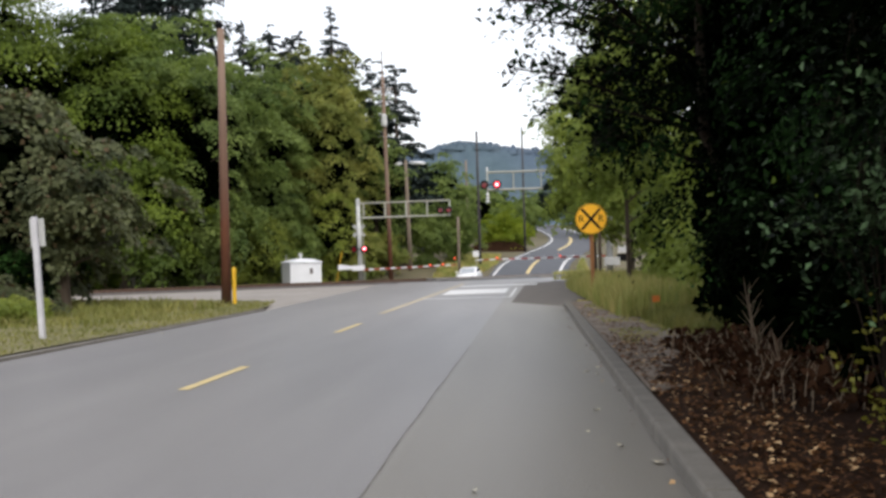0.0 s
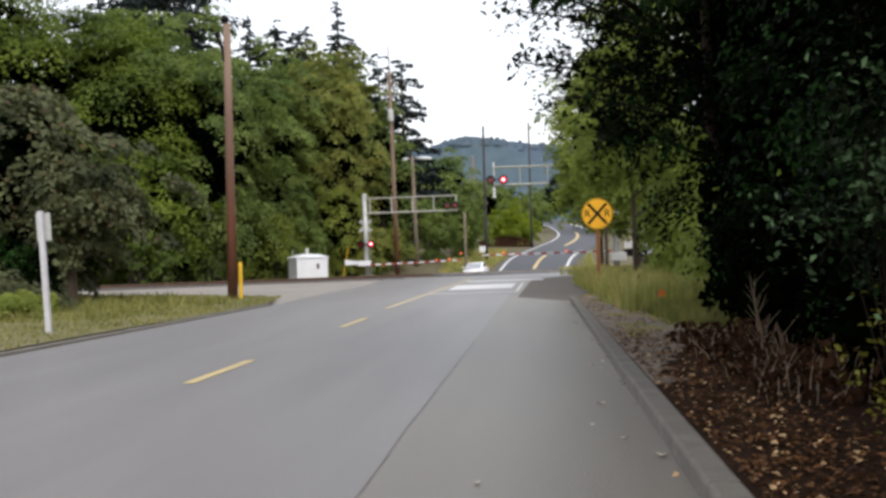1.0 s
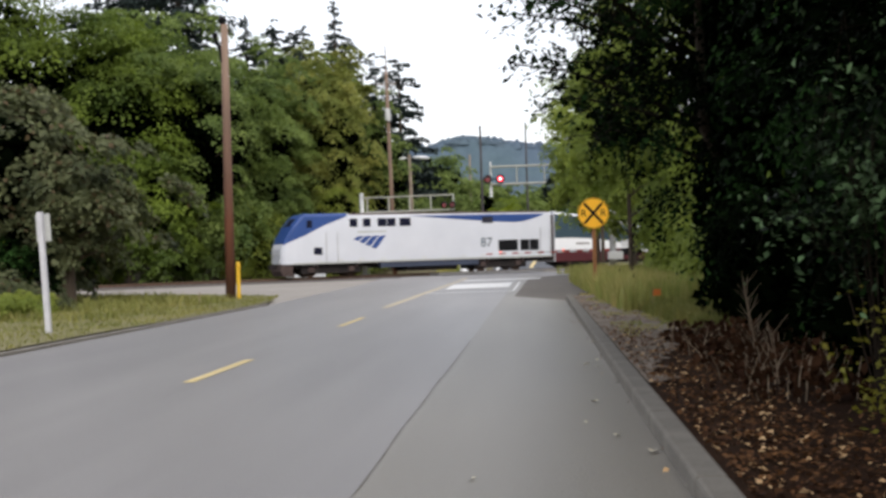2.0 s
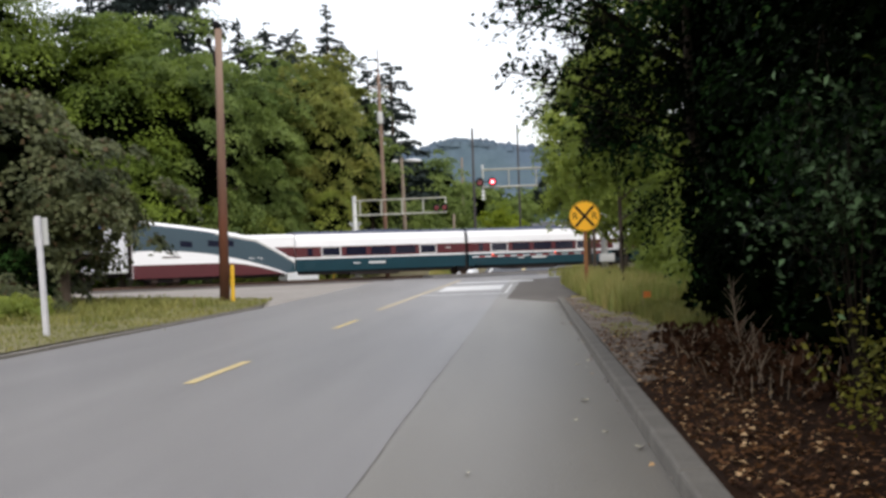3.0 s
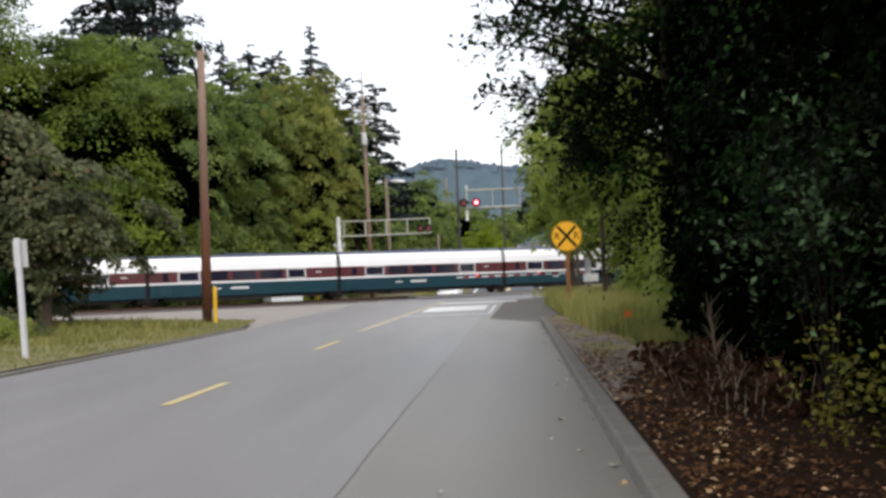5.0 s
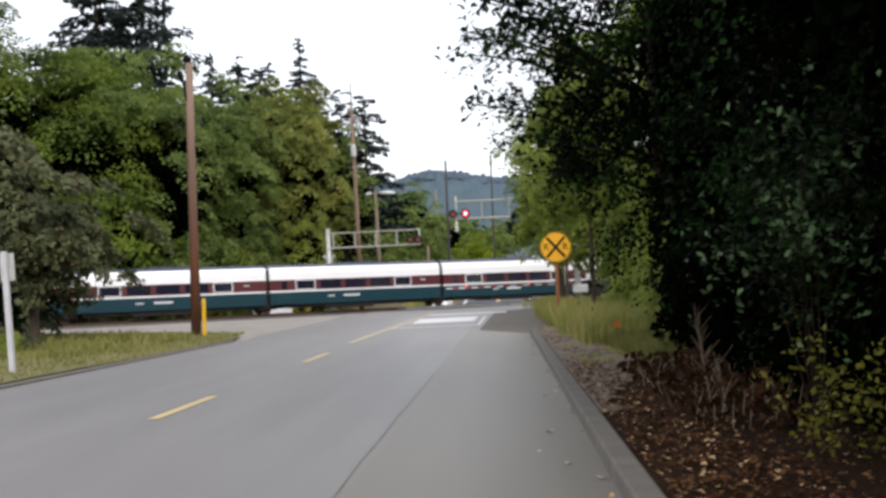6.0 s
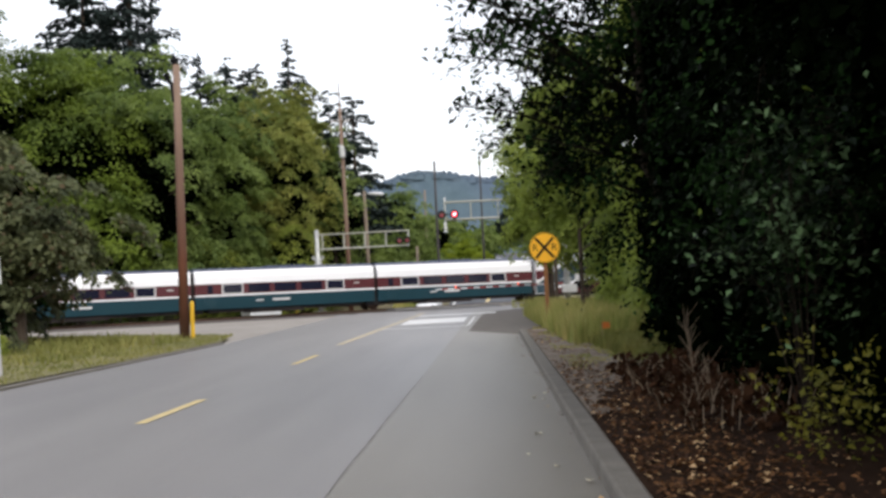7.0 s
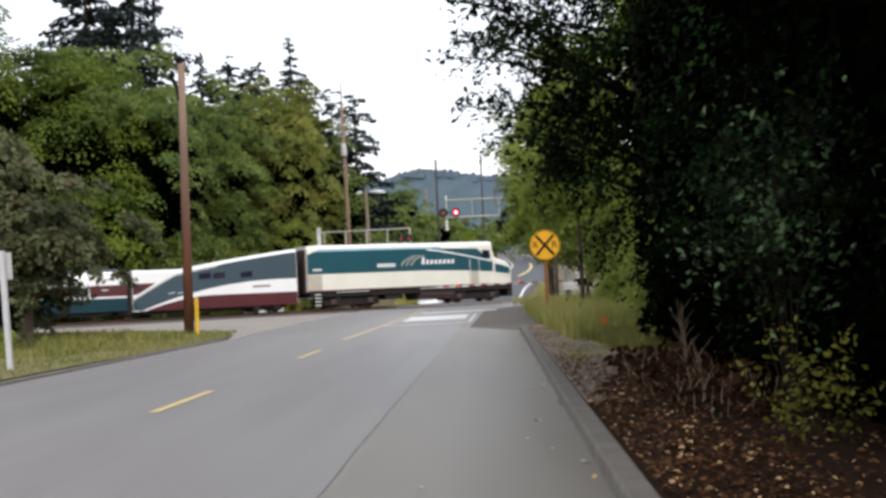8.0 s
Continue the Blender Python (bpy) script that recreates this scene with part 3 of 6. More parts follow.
# ---- hill behind all ----
bm = bmesh.new()
rows = []
xs = steps(-420, 420, 500)
for k, f in enumerate(steps(0, 1, 14) + [0.9]):
    yy = 520 + 80 * min(k, 14) / 14 + (30 if k == 15 else 0)
    row = []
    for x in xs:
        top = 58.6 + 4.5 * math.exp(-((x + 30) / 22) ** 2) + 6 * math.sin(x * 0.012 + 2.3) - 0.015 * abs(x)
        crowns = 1.6 * noise.noise((x * 0.2, yy * 0.07, 0)) + 2.4 * noise.noise((x * 0.04, yy * 0.05, 3))
        row.append(bm.verts.new((x, yy, 6 + (top - 6) * f ** 0.9 + (crowns if f > 0 else 0))))
    rows.append(row)
for r0, r1 in zip(rows, rows[1:]):
    for i in range(len(xs) - 1):
        bm.faces.new((r0[i], r0[i + 1], r1[i + 1], r1[i]))
structure("backdrop_hill", bm, M_HILL, "far wooded hill ridge in painted haze blue", smooth=True)
rng = np.random.default_rng(21)
n = 900
hx, hf = -260 + 520 * rng.random(n), 0.93 + 0.07 * rng.random(n) ** 0.5
top = np.array([58.6 + 4.5 * math.exp(-((x + 30) / 22) ** 2) + 6 * math.sin(x * 0.012 + 2.3) - 0.015 * abs(x) for x in hx])
hz, hy = 4 + (top - 6) * hf ** 0.9, 520 + 80 * hf
hh, hw = 1.6 + 2.6 * rng.random(n), 3.0 + 2.4 * rng.random(n)
tree = np.stack([np.stack([hx + hw * math.cos(a), hy + hw * math.sin(a), hz], 1) for a in (0.3, 1.55, 2.8, 4.05, 5.3)] + [np.stack([hx + rng.normal(size=n) * 0.4, hy, hz + hh], 1)], 1)
b = np.arange(n)[:, None] * 6
t = np.concatenate([b + np.array([k, (k + 1) % 5, 5]) for k in range(5)], 1).reshape(-1, 3)
tagged(link("far_woods", raw_mesh("far_woods", tree.reshape(-1, 3), t), M_HILL), "far conifer woods on the hill, painted haze blue", "woods", kind="stuff")


# ---- poles, signals, signs ----
def utility_pole(x, y, h, r0, r1, material, label, lean=0.0, brackets=False, can=False, spike=0.0):
    root = thing("utility_pole", pose(x, y, gz(x, y) - 0.1, 0, lean, 0), label, "utility pole", "utility poles")
    part("shaft", tubed([(0, 0, 0), (0, 0, h * 0.33), (0, 0, h * 0.66), (0, 0, h)], [r0, r0 * 0.67 + r1 * 0.33, r0 * 0.33 + r1 * 0.67, r1], 14), material, root, smooth=True)
    if spike:
        part("top_mast", tubed([(0, 0, h), (0, 0, h + spike)], [r1 * 0.45, r1 * 0.3], 8), material, root)
    if brackets:
        part("bracket", tubed([(0, 0, h - 0.75), (-0.28, 0, h - 0.62), (-0.34, -0.02, h - 0.45)], 0.035, 8), M_BLACK, root, "black steel bracket")
        part("cable_guard", tubed([(-0.12, -0.08, h - 1.4), (-0.18, -0.08, h - 0.75)], 0.05, 8), M_BLACK, root, "black cable guard")
        part("insulator", tubed([(-0.38, 0, h - 0.52), (-0.36, 0, h - 0.38), (-0.32, 0, h - 0.28)], [0.06, 0.13, 0.05], 10), M_BLACK, root, "dark insulator")
        part("pole_cap", tubed([(-0.06, 0, h), (-0.06, 0, h + 0.16), (-0.06, 0, h + 0.3)], [0.1, 0.17, 0.08], 10), M_BLACK, root, "dark cap on the pole top")
    if can:
        part("transformer", tubed([(0.02, -0.34, h - 4.4), (0.02, -0.34, h - 4.35), (0.02, -0.34, h - 3.45), (0.02, -0.34, h - 3.3)], [0.2, 0.25, 0.25, 0.1], 14), M_STEEL, root, "pale grey transformer can")
        part("crossarm", boxed(-0.9, 0.9, -0.2, -0.1, h - 1.2, h - 1.08, 0.01), M_POLE_GREY, root)
    return root


utility_pole(-7.24, 38.4, 10.3, 0.19, 0.13, M_POLE, "reddish brown wooden utility pole on the grass verge", 0.3, brackets=True)
utility_pole(-8.25, 92, 18.2, 0.21, 0.13, M_POLE, "tall reddish wooden utility pole with a transformer", -0.8, can=True, spike=2.2)
utility_pole(-1.1, 105, 13.4, 0.15, 0.10, M_POLE_DARK, "dark slender utility pole beside the far road")
utility_pole(3.2, 130, 15.2, 0.14, 0.09, M_POLE_DARK, "dark slender utility pole on the bank")
utility_pole(-4.3, 140, 11.5, 0.16, 0.13, M_POLE_GREY, "pale grey wooden utility pole on the slope")
utility_pole(-2.5, 95, 5.9, 0.12, 0.10, M_POLE_GREY, "short grey wooden pole beside bushes")

lamp = thing("street_lamp", pose(-7.45, 100, gz(-7.45, 100) - 0.6, 0, -1.0, 0), "grey wooden street lamp pole with two pale lamp heads", "street lamp")
part("shaft", tubed([(0, 0, 0), (0, 0, 11.0)], [0.24, 0.15], 12), M_POLE_GREY, lamp, smooth=True)
for side in (1, -1):
    part("arm", tubed([(0, 0, 10.55), (side * 0.5, -0.05, 10.75)], 0.035, 8), M_STEEL, lamp)
    bm = bmesh.new()
    ln = 1.6 if side > 0 else 0.7
    loft(bm, [[(side * (0.3 + ln * f), math.cos(a) * w, 10.72 - 0.14 * f + math.sin(a) * w * 0.42) for a in steps(0, 2 * math.pi * 9 / 10, 9)] for f, w in ((0, 0.06), (0.15, 0.26), (0.5, 0.42), (0.85, 0.36), (1.0, 0.1))])
    part("lamp_head", bm, M_WHITE, lamp, "pale white lamp head", smooth=True)


def disc(bm, x, y, z, r, thick=0.02, n=20):
    a = [(x + r * math.cos(2 * math.pi * k / n), z + r * math.sin(2 * math.pi * k / n)) for k in range(n)]
    v0 = [bm.verts.new((p, y - thick, q)) for p, q in a]
    v1 = [bm.verts.new((p, y + thick, q)) for p, q in a]
    bm.faces.new(v0)
    bm.faces.new(v1[::-1])
    for k in range(n):
        j = (k + 1) % n
        bm.faces.new((v0[k], v1[k], v1[j], v0[j]))
    return bm


def visor(x, y, z, r):
    """A curved hood over a lens, open below."""
    bm = bmesh.new()
    n = 10
    arc = [math.radians(-10 + 200 * k / n) for k in range(n + 1)]
    rows = [[bm.verts.new((x + rr * math.cos(a), yy, z + rr * math.sin(a))) for a in arc] for yy, rr in ((y, r), (y - 0.26, r), (y - 0.26, r - 0.015), (y, r - 0.015))]
    for r0, r1 in zip(rows, rows[1:] + rows[:1]):
        for k in range(n):
            bm.faces.new((r0[k], r0[k + 1], r1[k + 1], r1[k]))
    return bm


def flasher(root, x, z, gap, y=-0.12, shown=True):
    """A pair of lamps on one bar. Returns the lit bulb, which changes sides."""
    part("lamp_bar", tubed([(x - gap / 2, y + 0.06, z), (x + gap / 2, y + 0.06, z)], 0.035, 8), M_BLACK, root)
    for side in (-1, 1):
        xx = x + side * gap / 2
        head = part("lamp_background", disc(bmesh.new(), xx, y, z, 0.27, 0.02), M_BLACK, root, "black round lamp background")
        part("lens", disc(bmesh.new(), xx, y - 0.035, z, 0.165, 0.012), M_LENS, head, "dark red lens")
        part("visor", visor(xx, y - 0.02, z, 0.19), M_BLACK, head)
    if not shown:
        return None
    bulb = part("lit_bulb", disc(bmesh.new(), 0, 0, 0, 0.16, 0.008), M_LAMP_ON, root, "glowing red lamp light")
    part("bulb_core", disc(bmesh.new(), 0, -0.012, 0, 0.07, 0.008), M_LAMP_CORE, bulb, "bright lamp core")
    bulb.matrix_basis = pose(x + gap / 2, y - 0.062, z)
    return bulb, x, y - 0.062, z, gap


def gate_arm(root, x0, x1, z0, z1, y, lamps):
    """A tapering barrier arm of red and white lengths, each a piece."""
    n = int(abs(x1 - x0) / 0.39)
    for i in range(n):
        f0, f1 = i / n, (i + 1) / n
        xa, xb = x0 + (x1 - x0) * f0, x0 + (x1 - x0) * f1
        za, zb = z0 + (z1 - z0) * f0, z0 + (z1 - z0) * f1
        h = 0.058 - 0.022 * f0
        part("arm_length", plate([(xa, za - h), (xb, zb - h), (xb, zb + h), (xa, za + h)], y - 0.02, y + 0.02), (M_RED, M_WHITE)[i % 2], root, ("red arm length", "white arm length")[i % 2])
    for f, dz in lamps:
        xx, zz = x0 + (x1 - x0) * f, z0 + (z1 - z0) * f + 0.1 + dz
        if dz:
            part("lamp_stem", tubed([(xx, y, zz - dz), (xx, y, zz)], 0.02, 6), M_BLACK, root)
        part("arm_lamp", tubed([(xx, y - 0.06, zz), (xx, y + 0.06, zz)], 0.055, 10), M_ARM_LAMP, root, "small lit red lamp")


M_ARM_LAMP = glow_mat("arm_lamp_red", (1.0, 0.12, 0.05), 1.5)


def cantilever(root, x_end, z_top, z_low, mast_x, struts):
    s = 1 if x_end > mast_x else -1
    for z in (z_top, z_low):
        for yy in (-0.25, 0.25):
            part("chord", tubed([(mast_x, yy, z), (x_end, yy, z + 0.02)], 0.042, 8), M_BEAM, root)
    for x in struts:
        part("strut", tubed([(x, -0.25, z_low), (x, -0.25, z_top)], 0.034, 8), M_BEAM, root)
        part("strut", tubed([(x, 0.25, z_low), (x, 0.25, z_top)], 0.034, 8), M_BEAM, root)
        part("cross_tie", tubed([(x, -0.25, z_low), (x, 0.25, z_low)], 0.03, 6), M_ALU, root)
    for a, b in zip(struts, struts[1:]):
        part("walkway", boxed(min(a, b) + 0.02, max(a, b) - 0.02, -0.2, 0.2, z_low + 0.05, z_low + 0.08), M_STEEL, root)


def crossbuck(root, x, y, z, material):
    for a in (45, -45):
        bm = boxed(-0.6, 0.6, -0.012, 0.012, -0.115, 0.115, 0.004)
        bm.transform(Matrix.Translation((x, y + (0.026 if a > 0 else 0), z)) @ pose(0, 0, 0, 0, a, 0))
        part("crossbuck_blade", bm, material, root, "pale crossbuck blade")


sig_far = thing("crossing_signal", pose(-8.97, 80, gz(-8.97, 80) + 0.11), "galvanised cantilever crossing signal with lowered striped gate arm", "crossing signal", "crossing signals")
part("base_plate", boxed(-0.45, 0.45, -0.4, 0.4, -0.2, 0.16, 0.02), M_KERB, sig_far)
part("mast", tubed([(0.02, 0, 0.1), (-0.08, 0, 6.2)], [0.19, 0.16], 14), M_STEEL, sig_far, smooth=True)
part("mast_cap", tubed([(-0.08, 0, 6.2), (-0.08, 0, 6.32)], [0.2, 0.12], 12), M_STEEL, sig_far)
cantilever(sig_far, 6.9, 5.95, 4.82, 0.0, (0.35, 2.0, 3.6, 5.2, 6.9))
crossbuck(sig_far, -0.08, 0.24, 3.9, M_STEEL)
BULB_A = flasher(sig_far, 0.0, 2.5, 0.78, -0.3)
flasher(sig_far, 6.55, 5.22, 0.6, -0.35, shown=False)
part("lamp_post_stub", tubed([(6.9, 0, 4.8), (6.9, 0, 6.0)], 0.05, 8), M_ALU, sig_far)
part("gate_machine", boxed(-0.55, 0.35, -0.75, -0.2, 0.85, 1.25, 0.04), M_WHITE, sig_far, "white gate machine box")
part("counterweight", plate([(-1.6, 0.95), (-0.5, 0.98), (-0.35, 1.2), (-1.55, 1.36)], -0.7, -0.6), M_WHITE, sig_far, "white counterweight plate")
part("counterweight", plate([(-1.6, 0.95), (-0.5, 0.98), (-0.35, 1.2), (-1.55, 1.36)], -0.38, -0.28), M_WHITE, sig_far, "white counterweight plate")
part("stay", tubed([(-1.75, -0.5, 0.1), (-1.3, -0.5, 2.4)], 0.03, 6), M_YELLOW_POST, sig_far, "faded yellow stay")
gate_arm(sig_far, 0.3, 7.3, 0.92, 1.1, -0.55, ((0.72, 0), (0.86, 0), (0.985, 0.4)))
part("ladder_rail", tubed([(0.3, 0.25, 0.1), (0.2, 0.22, 4.8)], 0.02, 6), M_STEEL, sig_far)

sig_near = thing("crossing_signal", pose(8.75, 66, gz(8.75, 66)), "cantilever crossing signal with red lamps and lowered gate arm", "crossing signal", "crossing signals")
part("base_plate", boxed(-0.45, 0.45, -0.4, 0.4, -0.2, 0.16, 0.02), M_KERB, sig_near)
part("mast", tubed([(0, 0, 0.1), (0, 0, 7.03)], [0.2, 0.17], 14), M_STEEL, sig_near, smooth=True)
part("mast_cap", tubed([(0, 0, 7.03), (0, 0, 7.15)], [0.21, 0.12], 12), M_STEEL, sig_near)
cantilever(sig_near, -7.4, 6.8, 5.7, 0.0, (-0.4, -2.2, -4.05, -5.75, -7.36))
BULB_B = flasher(sig_near, -7.15, 6.03, 0.78, -0.45)
part("end_post", tubed([(-7.36, -0.1, 5.03), (-7.36, -0.1, 7.13)], 0.055, 8), M_ALU, sig_near)
for z in (5.48, 5.25, 5.03):
    part("bell", tubed([(-7.36, -0.1, z - 0.06), (-7.36, -0.1, z + 0.05)], [0.12, 0.07], 10), M_WHITE, sig_near, "small white fitting under the beam")
crossbuck(sig_near, 0, -0.24, 3.9, M_WHITE)
part("gate_machine", boxed(-0.35, 0.55, -0.75, -0.2, 0.85, 1.35, 0.04), M_ALU, sig_near)
part("counterweight", plate([(1.5, 1.0), (0.5, 1.15), (0.35, 1.5), (1.45, 1.62)], -0.7, -0.6), M_BLACK, sig_near, "dark counterweight plate")
part("notice_plate", boxed(0.45, 1.05, -0.82, -0.8, 1.6, 2.05, 0.005), M_WHITE, sig_near, "small white notice plate")
gate_arm(sig_near, -0.3, -8.15, 1.45, 1.42, -0.55, ((0.35, 0), (0.84, 0)))

# signal hut beside the track
hut = thing("signal_hut", pose(-13.65, 80.6, gz(-13.65, 80.6) - 0.05, 0, 0, 28.8), "white sheet metal signal hut with a shallow roof", "signal hut")
part("plinth", boxed(-1.27, 1.27, -1.27, 1.27, -0.15, 0.08, 0.01), M_KERB, hut)
part("wall", boxed(-1.22, 1.22, -1.22, 1.22, 0.08, 2.0, 0.015), M_HUT, hut)
bm = bmesh.new()
loft(bm, [[(sx * 1.29 * k, sy * 1.29 * k, z) for sx, sy in ((-1, -1), (1, -1), (1, 1), (-1, 1))] for k, z in ((1, 1.98), (1, 2.05), (0.55, 2.26), (0.2, 2.32))])
part("roof", bm, M_HUT, hut, "shallow hipped sheet roof")
part("vent", tubed([(-0.05, 0, 2.28), (-0.05, 0, 2.55), (-0.05, 0, 2.57), (-0.05, 0, 2.72)], [0.1, 0.1, 0.15, 0.13], 12), M_ALU, hut)
part("aerial", tubed([(-1.1, 0.3, 1.95), (-1.1, 0.3, 2.65)], 0.03, 6), M_STEEL, hut)
part("vent_louvre", boxed(0.32, 0.52, -1.24, -1.215, 1.15, 1.55, 0.005), M_UNDER_GREY, hut, "small grey louvre")
part("door", boxed(-0.95, -0.15, -1.234, -1.22, 0.15, 1.85, 0.004), M_HUT, hut)

# advance warning sign
sign = thing("warning_sign", pose(5.76, 31.5, gz(5.76, 31.5) + 0.0), "round yellow railroad crossing sign on a brown post", "road sign")
part("post", plate([(-0.055, 0), (0.055, 0), (0.055, 2.2), (-0.055, 2.2)], -0.02, 0.05), M_RUST_POST, sign, "rusty brown sign post")
face = part("sign_face", disc(bmesh.new(), 0, -0.05, 2.5, 0.457, 0.004, 48), M_SIGN, sign, "round yellow sign plate")
bm = bmesh.new()
for k in range(48):
    a0, a1 = 2 * math.pi * k / 48, 2 * math.pi * (k + 1) / 48
    q = [bm.verts.new((r * math.cos(a), y, 2.5 + r * math.sin(a))) for y, r in ((-0.0565, 0.445), (-0.0565, 0.430)) for a in (a0, a1)]
    bm.faces.new((q[0], q[1], q[3], q[2]))
part("border", bm, M_BLACK, face, "thin black border")
for a in (48, -48):
    bm = boxed(-0.40, 0.40, -0.001, 0.001, -0.038, 0.038)
    bm.transform(Matrix.Translation((0, -0.060 if a > 0 else -0.0575, 2.5)) @ pose(0, 0, 0, 0, a, 0))
    part("cross_bar", bm, M_BLACK, face, "black diagonal bar")


def lettering(text, size, m, material, parent, label):
    cu = bpy.data.curves.new("lettering", "FONT")
    cu.body, cu.size, cu.align_x, cu.align_y, cu.extrude = text, size, "CENTER", "CENTER", 0.002
    tmp = bpy.data.objects.new("lettering", cu)
    mesh = bpy.data.meshes.new_from_object(tmp)
    bpy.data.objects.remove(tmp)
    mesh.transform(m)
    return link("lettering", mesh, material, parent, label)


for x in (-0.285, 0.285):
    lettering("R", 0.30, pose(x, -0.058, 2.5, 90, 0, 0), M_BLACK, face, "black letter R")

# white sign post by the verge, seen from behind
wp = thing("sign_post", pose(-5.78, 20.53, gz(-5.78, 20.53) + 0.08, 0, -2.8, 0), "white timber post carrying a small grey plate", "sign post")
part("post", boxed(-0.052, 0.052, -0.05, 0.05, -0.1, 2.44, 0.008), M_POST_WHITE, wp)
part("plate", boxed(-0.13, 0.17, 0.055, 0.07, 1.84, 2.40, 0.003), M_STEEL, wp, "grey back of a sign plate")

# yellow marker post beside the pole, thin stakes
yp = thing("marker_post", pose(-6.82, 38.0, gz(-6.82, 38.0) + 0.05), "yellow painted marker post beside the pole", "marker post")
part("shaft", tubed([(0, 0, -0.1), (0, 0, 1.28), (0, 0, 1.36)], [0.075, 0.075, 0.05], 12), M_YELLOW_POST, yp)
part("collar", tubed([(0, 0, 1.15), (0, 0, 1.24)], 0.083, 12), M_YELLOW_POST, yp)
for x, y, h, r, m, lb in ((-13.8, 41.5, 1.5, 0.045, M_BLACK, "dark thin steel stake in the grass"), (-6.75, 33.2, 0.42, 0.018, M_STEM, "short thin grey stake in the grass")):
    st = thing("stake", pose(x, y, gz(x, y) + 0.05), lb, "stake")
    part("shaft", tubed([(0, 0, -0.1), (0.01, 0, h)], r, 7), m, st)
pm = thing("small_notice", pose(-1.45, 104, gz(-1.45, 104)), "small white notice on a thin stake", "sign")
part("stake", tubed([(0, 0, -0.1), (0, 0, 1.5)], 0.03, 6), M_STEEL, pm)
part("plate", boxed(-0.3, 0.3, -0.05, -0.03, 1.0, 1.55, 0.005), M_WHITE, pm)


# ---- white car waiting behind the far gate ----
def car_at(m):
    root = thing("car", m, "white saloon car waiting behind the lowered gate", "car")
    w = 0.9

    def ring(x, hw, z0, z1, tuck):
        return [(x, -hw + 0.06, z0), (x, -hw, z0 + 0.2), (x, -hw, z1 - 0.14), (x, -hw + tuck, z1), (x, hw - tuck, z1), (x, hw, z1 - 0.14), (x, hw, z0 + 0.2), (x, hw - 0.06, z0)]
    body = bmesh.new()
    loft(body, [ring(x, hw, z0, z1, t) for x, hw, z0, z1, t in ((-2.3, 0.66, 0.34, 0.66, 0.1), (-2.2, 0.8, 0.26, 0.74, 0.1), (-1.7, 0.89, 0.22, 0.84, 0.1), (-1.0, w, 0.22, 0.94, 0.08), (0.5, w, 0.22, 0.96, 0.08), (1.6, 0.89, 0.24, 0.97, 0.1), (2.2, 0.82, 0.28, 0.92, 0.1), (2.32, 0.7, 0.36, 0.8, 0.1))])
    part("body", body, M_CAR, root, smooth=True)
    cab = bmesh.new()
    loft(cab, [ring(x, hw, 0.93 - 0.2, z1, t) for x, hw, z1, t in ((-1.05, 0.76, 0.96, 0.1), (-0.35, 0.74, 1.36, 0.14), (0.1, 0.73, 1.44, 0.14), (0.8, 0.73, 1.42, 0.14), (1.55, 0.75, 0.98, 0.12))])
    part("cabin", cab, M_CAR, root, smooth=True)
    part("windscreen", loft(bmesh.new(), [[(-1.07, -0.62, 0.965), (-1.07, 0.62, 0.965), (-1.06, 0.62, 0.955), (-1.06, -0.62, 0.955)], [(-0.39, -0.55, 1.345), (-0.39, 0.55, 1.345), (-0.37, 0.55, 1.33), (-0.37, -0.55, 1.33)]]), M_CAR_GLASS, root, "windscreen with the sky's reflection painted pale")
    for s in (-1, 1):
        part("side_window", plate([(-0.75, 1.0), (1.2, 1.0), (0.75, 1.32), (-0.25, 1.32)], s * 0.745 - 0.02, s * 0.745 + 0.02), M_GLASS, root, "dark side window")
        part("headlight", boxed(-2.27, -2.18, s * 0.62 - 0.15, s * 0.62 + 0.15, 0.58, 0.7, 0.02), M_GLASS, root, "clear headlight")
        part("mirror", boxed(-0.72, -0.58, s * 0.95 - 0.1, s * 0.95 + 0.1, 0.96, 1.08, 0.03), M_CAR, root)
        for x in (-1.45, 1.4):
            wheel = part("wheel", tubed([(x, s * 0.72, 0.32), (x, s * 0.9, 0.32)], 0.32, 18), M_TYRE, root, "black tyre")
            part("rim", tubed([(x, s * 0.9, 0.32), (x, s * 0.915, 0.32)], 0.2, 14), M_ALU, wheel, "grey wheel rim")
    part("grille", boxed(-2.33, -2.26, -0.42, 0.42, 0.46, 0.56, 0.01), M_BLACK, root, "dark grille")
    part("bumper_slot", boxed(-2.31, -2.2, -0.55, 0.55, 0.3, 0.36, 0.01), M_BLACK, root)
    return root


car_at(pose(-1.4, 91.2, gz(-1.4, 91.2) + 0.012, 0, 0, 84))


# ---- train: x along the vehicle towards the train's tail, y across, z from the rail ----
def vsec(x, w, z0, zt, rr, n=4):
    pts = [(x, -w, z0), (x, -w, zt - rr)]
    for k in range(1, n + 1):
        a = math.pi / 2 * k / n
        pts.append((x, -w + rr * 1.6 * (1 - math.cos(a)) * 0.6, zt - rr + rr * math.sin(a)))
    right = [(p[0], -p[1], p[2]) for p in pts[::-1]]
    return pts + right


def both_sides(name, poly, w, material, root, label="", proud=0.006):
    for s in (-1, 1):
        a, b = s * (w - 0.004), s * (w + proud)
        part(name, plate(poly, min(a, b), max(a, b)), material, root, label)


